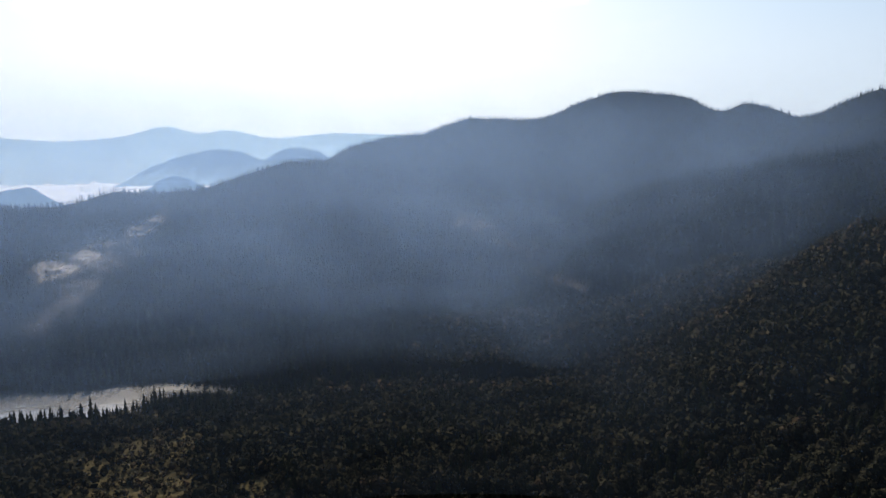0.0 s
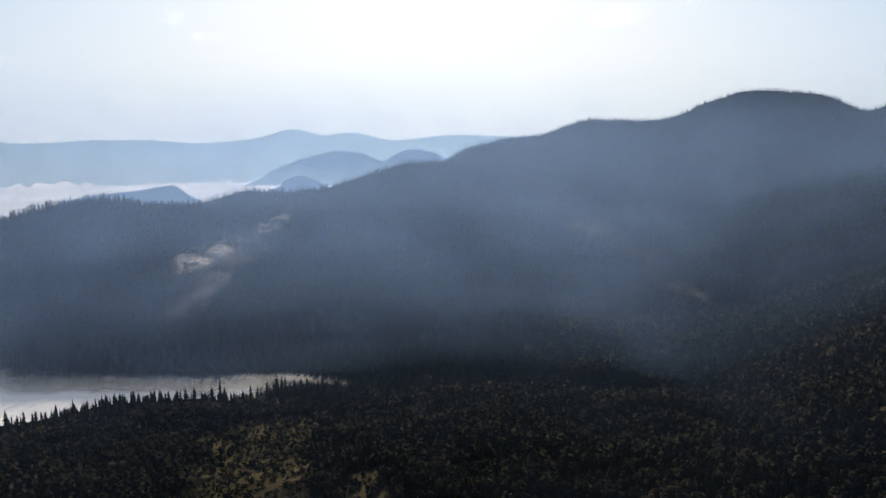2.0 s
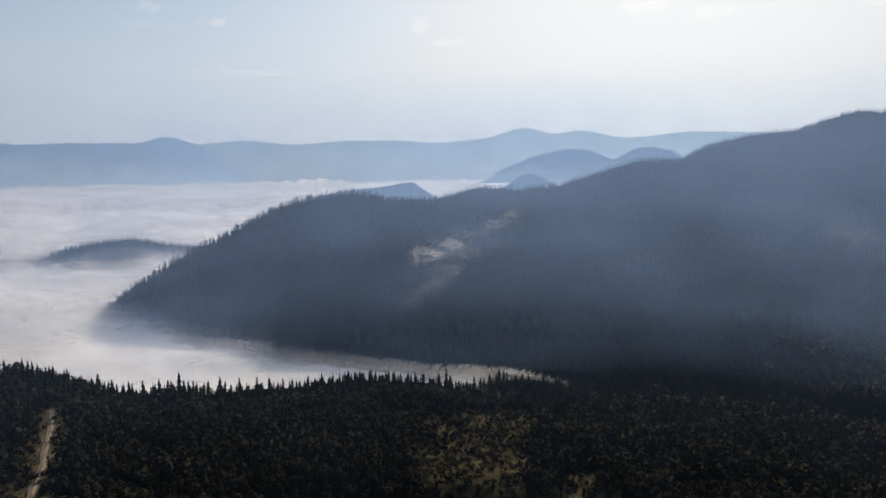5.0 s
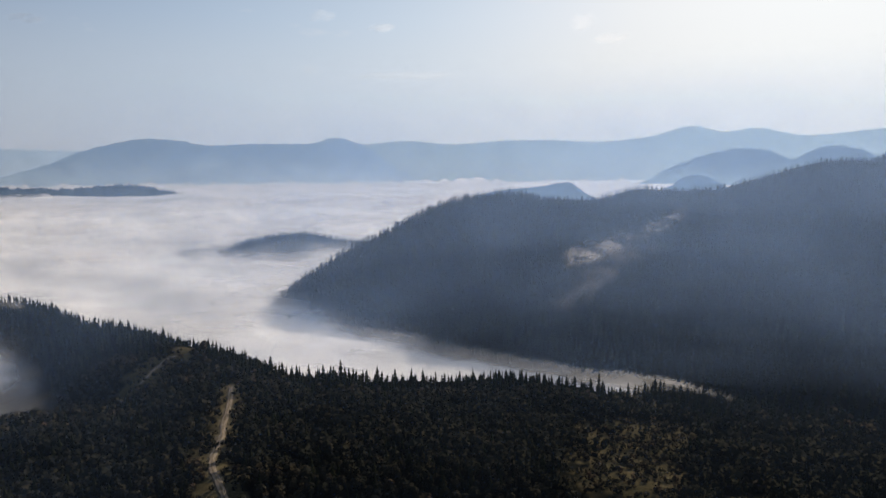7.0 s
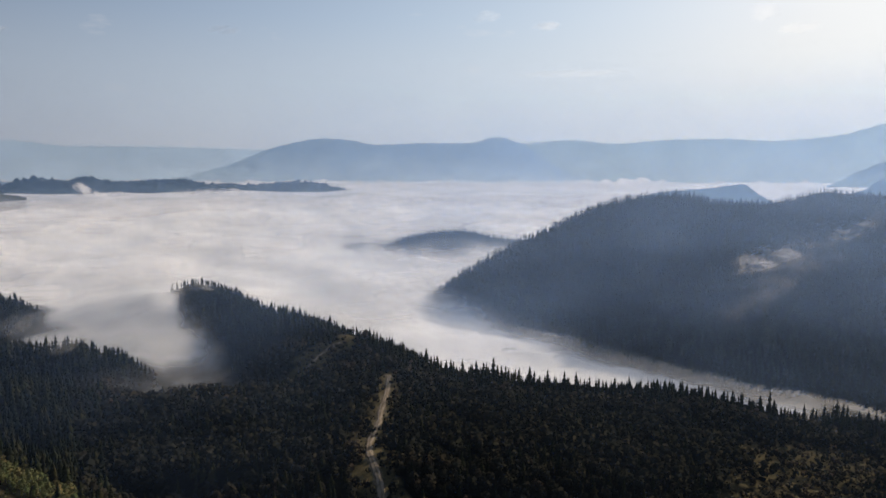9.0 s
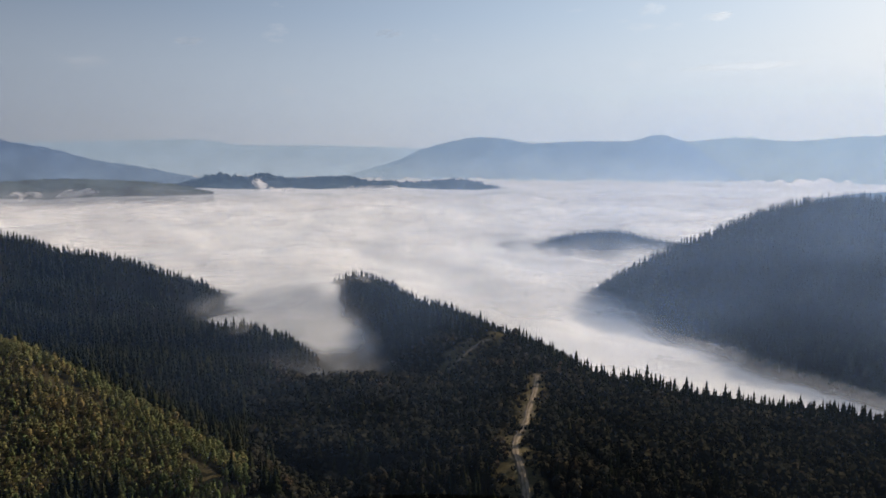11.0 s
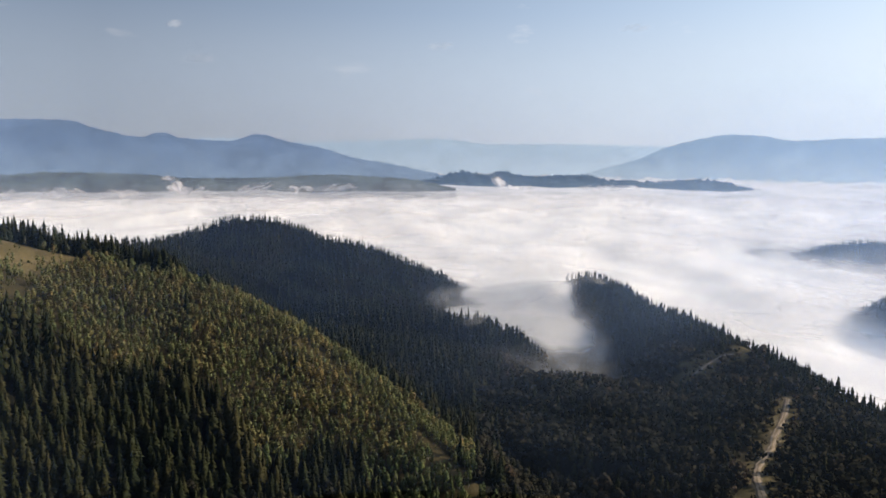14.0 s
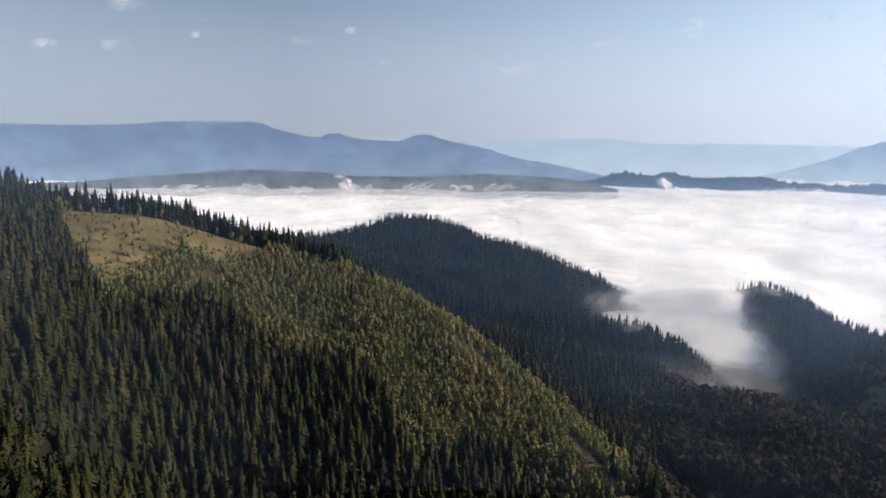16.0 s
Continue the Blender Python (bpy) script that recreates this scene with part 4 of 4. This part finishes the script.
def seen_from_air(x, y, z, tall, slack):
    """Leaves out trees deep behind a crest: the sheet's own rise along each bearing."""
    el = (GZ - EYE) / np.maximum(GR, 1e-3)
    run = np.maximum.accumulate(el, 0)
    r = np.hypot(x, y)
    az = (np.degrees(np.arctan2(-x, y)) + 50) % 360 - 50
    i = np.clip(np.searchsorted(GRID_R, r - 12) - 1, 0, len(GRID_R) - 1)
    j = np.clip(np.searchsorted(GRID_AZ, az), 0, len(GRID_AZ) - 1)
    return (z + tall + slack - EYE) / r > run[i, j]


def stand(az0, az1, r0, r1, gap, slack=14.0):
    x, y = scatter(az0, az1, r0, r1, gap)
    z = ground_z(x, y)
    keep = (z > fog_level(np.hypot(x, y), x, y) - 20) & seen_from_air(x, y, z, 18, slack)
    x, y, z = x[keep], y[keep], z[keep]
    grass, earth = covers(x, y)
    return x, y, z, grass, (np.degrees(np.arctan2(-x, y)) + 50) % 360 - 50, np.hypot(x, y), earth


# kinds of wood by the lie of the land
def kinds(x, y, z, grass, az, r, earth):
    """0 spruce, 1 birch, 2 broadleaf, -1 nothing."""
    d_b, _, side = to_line(LINES["birch_hill"], x, y, False)
    d_t, _, _ = to_line(TRACK, x, y, False)
    pick, patch = rng.rand(len(x)), fbm(x, y, 110, 3, 77)
    kind = np.zeros(len(x), int)
    on_hill = (az > 80) & (side >= 0) & (r < 640)
    birch = on_hill & (d_b < birch_width(az) + patch * 18)
    kind[birch] = np.where(pick[birch] < 0.985, 1, 0)
    birch |= (az > 82) & (az < 112) & (side < 0) & (d_b < 32)
    kind[birch] = np.where(pick[birch] < 0.985, 1, 0)
    low = on_hill & ~birch & (r < 345)
    kind[low] = np.where(pick[low] < 0.30 + 0.3 * patch[low], 2, 0)
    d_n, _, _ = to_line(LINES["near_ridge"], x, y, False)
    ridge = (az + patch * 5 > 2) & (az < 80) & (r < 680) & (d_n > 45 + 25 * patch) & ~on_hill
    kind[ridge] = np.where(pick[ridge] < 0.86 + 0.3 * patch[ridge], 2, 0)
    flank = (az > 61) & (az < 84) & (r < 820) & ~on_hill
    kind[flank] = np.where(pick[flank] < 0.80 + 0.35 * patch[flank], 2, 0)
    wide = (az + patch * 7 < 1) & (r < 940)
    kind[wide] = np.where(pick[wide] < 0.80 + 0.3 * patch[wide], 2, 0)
    gone = (grass > np.where((az > 19) & (az < 32), 0.2, 0.55)) & (pick > np.where(az > 80, 0.06, 0.03)) | (earth > 0.2)
    gone |= (az + patch > 21.5) & (az + patch < 30.5) & (r + patch * 14 > 405) & (r < 485)
    gone |= birch & (patch < -0.62) & (pick > 0.25)
    kind[gone] = -1
    return kind, birch


near = stand(-36, 138, 185, 640, 5.8)
young = stand(81, 131, 215, 640, 3.5)
mid = stand(-36, 136, 640, 1000, 7.4)
far = stand(-40, 136, 1000, 1500, 9.0)
distant = stand(-42, 62, 1500, 2600, 11.5)

SPRUCE_NEAR = [spruce_parts(k, 13, 8) for k in range(6)]
SPRUCE_MID = [spruce_parts(20 + k, 4, 5, core=5) for k in range(4)]
SPRUCE_FAR = [spruce_parts(40 + k, 2, 5, core=4) for k in range(4)]
BIRCH_NEAR = [leafy_parts(60 + k, 46, 11.0, 1.9, 0.12, 0.62, 0.9) for k in range(6)]
BROAD_NEAR = [leafy_parts(80 + k, 70, 13.0, 4.2, 0.10, 1.1, 0.4) for k in range(5)]
BROAD_MID = [leafy_parts(90 + k, 16, 13.0, 4.2, 0.10, 2.0, 0.4) for k in range(4)]
BIRCH_MID = [leafy_parts(95 + k, 16, 11.0, 2.0, 0.18, 1.3, 1.0) for k in range(4)]



def part(name, vf, mat, parent, label=""):
    """One mesh under a thing."""
    ob = mesh_object(name, vf[0], vf[1], mat, {"tone": np.full(len(vf[0]), 0.2), "crown": vf[2]} if len(vf) > 2 else None)
    ob.parent = parent
    if label:
        ob["label"] = label
    return ob


def tree_models(word, label, category, crowns, trunks, mat, bark, crown_label, trunk_label):
    out = []
    for crown, trunk in zip(crowns, trunks):
        base = tagged(new(word), label, category, word.replace("_", " ") + "s on the near slope")
        part("trunk", trunk, bark, base, trunk_label)
        part("crown", crown, mat, base, crown_label)
        out.append(base)
    return out


def plant(models, xs, ys, zs, sizes):
    """The first of each model is set down itself, the rest are copies of it."""
    for i in range(len(xs)):
        m = models[i % len(models)]
        turn = Matrix.LocRotScale((xs[i], ys[i], zs[i]), Euler((rng.normal(0, 0.02), rng.normal(0, 0.02), rng.uniform(0, 6.28))), None)
        ob = m if i < len(models) else copy_thing(m, turn)
        ob.matrix_basis = turn
        ob.scale = (sizes[i] * rng.uniform(0.85, 1.15), sizes[i] * rng.uniform(0.85, 1.15), sizes[i])


SINGLE = {
    0: (tree_models("spruce_tree", "tall dark green spruce standing in dense forest", "tree", [spruce_parts(200 + k, 17, 9, core=8) for k in range(6)], [trunk_parts(k, 17.0, 0.26) for k in range(6)], SPRUCE, BARK, "", "brown spruce trunk"), 290),
    1: (tree_models("birch_tree", "slender birch with yellowing leaves on the slope", "tree", [leafy_parts(220 + k, 120, 10.5, 1.9, 0.14, 0.5, 1.0) for k in range(6)], [trunk_parts(10 + k, 9.0, 0.14, 5, 0.4) for k in range(6)], BIRCH, BIRCH_BARK, "", "pale birch trunk"), 260),
    2: (tree_models("broadleaf_tree", "rounded broadleaf tree turning brown among the spruces", "tree", [leafy_parts(240 + k, 190, 13.0, 4.2, 0.10, 0.75, 0.4) for k in range(5)], [trunk_parts(30 + k, 8.0, 0.3, 6, 0.5) for k in range(5)], BROAD, BARK, "", "grey brown trunk"), 150),
}

for stand_k, (name, wood, sets) in enumerate((("near", near, (SPRUCE_NEAR, BIRCH_NEAR, BROAD_NEAR)), ("young", young, (None, BIRCH_NEAR, None)), ("mid", mid, (SPRUCE_MID, BIRCH_MID, BROAD_MID)),
                                              ("far", far, (SPRUCE_FAR, None, BROAD_MID)), ("distant", distant, (SPRUCE_FAR, None, None)))):
    x, y, z, grass, az, r, earth = wood
    kind, birch = kinds(*wood) if stand_k < 4 else (np.zeros(len(x), int), None)
    if stand_k == 0:
        kind[birch & (kind == 1)] = -1
    if stand_k == 1:
        kind[~birch | (kind != 1)] = -1
    patch = fbm(x, y, 70, 2, 91)
    tone = np.clip(0.30 + 0.16 * patch + rng.normal(0, 0.16, len(x)), 0, 0.75)
    size = np.clip(0.86 + 0.14 * patch + rng.normal(0, 0.15, len(x)), 0.45, 1.35)
    size = np.where((az < 80) & (r > 300) & (r < 1000), size * np.where(kind == 2, 1.0, 0.76), size)
    # single old spruces stand taller along the crest
    d_n, _, _ = to_line(LINES["near_ridge"], x, y, False)
    size = np.where((az < 70) & (d_n < 60) & (kind == 0), size * np.exp(rng.normal(-0.26, 0.24, len(x)) + 0.12 * patch), size)
    if stand_k >= 3:
        size = size * (0.8 if stand_k == 3 else 0.62)
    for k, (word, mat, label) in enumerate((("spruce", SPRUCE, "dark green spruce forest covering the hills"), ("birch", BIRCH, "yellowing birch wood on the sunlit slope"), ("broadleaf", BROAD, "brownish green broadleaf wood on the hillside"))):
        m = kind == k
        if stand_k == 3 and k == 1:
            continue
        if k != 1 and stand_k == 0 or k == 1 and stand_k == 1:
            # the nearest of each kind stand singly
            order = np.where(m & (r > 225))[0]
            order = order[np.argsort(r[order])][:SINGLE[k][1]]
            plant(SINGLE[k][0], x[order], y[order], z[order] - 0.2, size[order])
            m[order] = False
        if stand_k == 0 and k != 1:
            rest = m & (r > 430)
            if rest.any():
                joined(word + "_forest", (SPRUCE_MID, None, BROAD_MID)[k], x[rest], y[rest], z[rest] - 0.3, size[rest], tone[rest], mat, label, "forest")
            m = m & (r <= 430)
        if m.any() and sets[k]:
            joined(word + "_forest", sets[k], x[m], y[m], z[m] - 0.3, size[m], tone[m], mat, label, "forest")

# dark belt of old spruces behind the meadow and along the crest
lx, ly = scatter(108, 131, 560, 690, 3.6)
d_b, _, side = to_line(LINES["birch_hill"], lx, ly, False)
b_keep = (side < 0) & (d_b > 4) & (d_b < 34) & (rng.rand(len(lx)) < 0.75)
lx, ly = lx[b_keep], ly[b_keep]
joined("spruce_forest", SPRUCE_NEAR, lx, ly, ground_z(lx, ly) - 0.3, np.clip(rng.normal(1.05, 0.2, len(lx)), 0.6, 1.5), np.clip(rng.normal(0.2, 0.12, len(lx)), 0, 0.6), SPRUCE, "dark belt of old spruces along the crest behind the meadow", "forest")

# low bushes and young trees on the clearings
bx, by = scatter(13, 67, 380, 800, 4.0)
b_grass, b_earth = covers(bx, by)
b_keep = (b_grass > 0.22) & (b_earth < 0.1) & (rng.rand(len(bx)) < np.where(bx < -330, 0.5, 0.6) + 0.4 * fbm(bx, by, 30, 2, 17))
bx, by = bx[b_keep], by[b_keep]
joined("bushes", [leafy_parts(300 + k, 20, 3.0, 1.7, 0.0, 0.7, 0.3) for k in range(4)], bx, by, ground_z(bx, by) - 0.1, rng.uniform(0.4, 1.7, len(bx)) ** 1.2, rng.uniform(0.1, 0.7, len(bx)), BROAD, "low bushes scattered over the grassy clearings", "bushes")
bx, by = scatter(83, 130, 330, 620, 6.0)
b_grass, b_earth = covers(bx, by)
b_keep = (b_grass > 0.6) & (rng.rand(len(bx)) < 0.42 + 0.45 * fbm(bx, by, 40, 2, 18))
bx, by = bx[b_keep], by[b_keep]
joined("meadow_bushes", [leafy_parts(310 + k, 22, 4.0, 1.3, 0.0, 0.6, 0.6) for k in range(4)], bx, by, ground_z(bx, by) - 0.1, rng.uniform(0.3, 1.1, len(bx)), rng.uniform(0.0, 0.5, len(bx)), BIRCH, "young birches and bushes dotted over the meadow", "bushes")
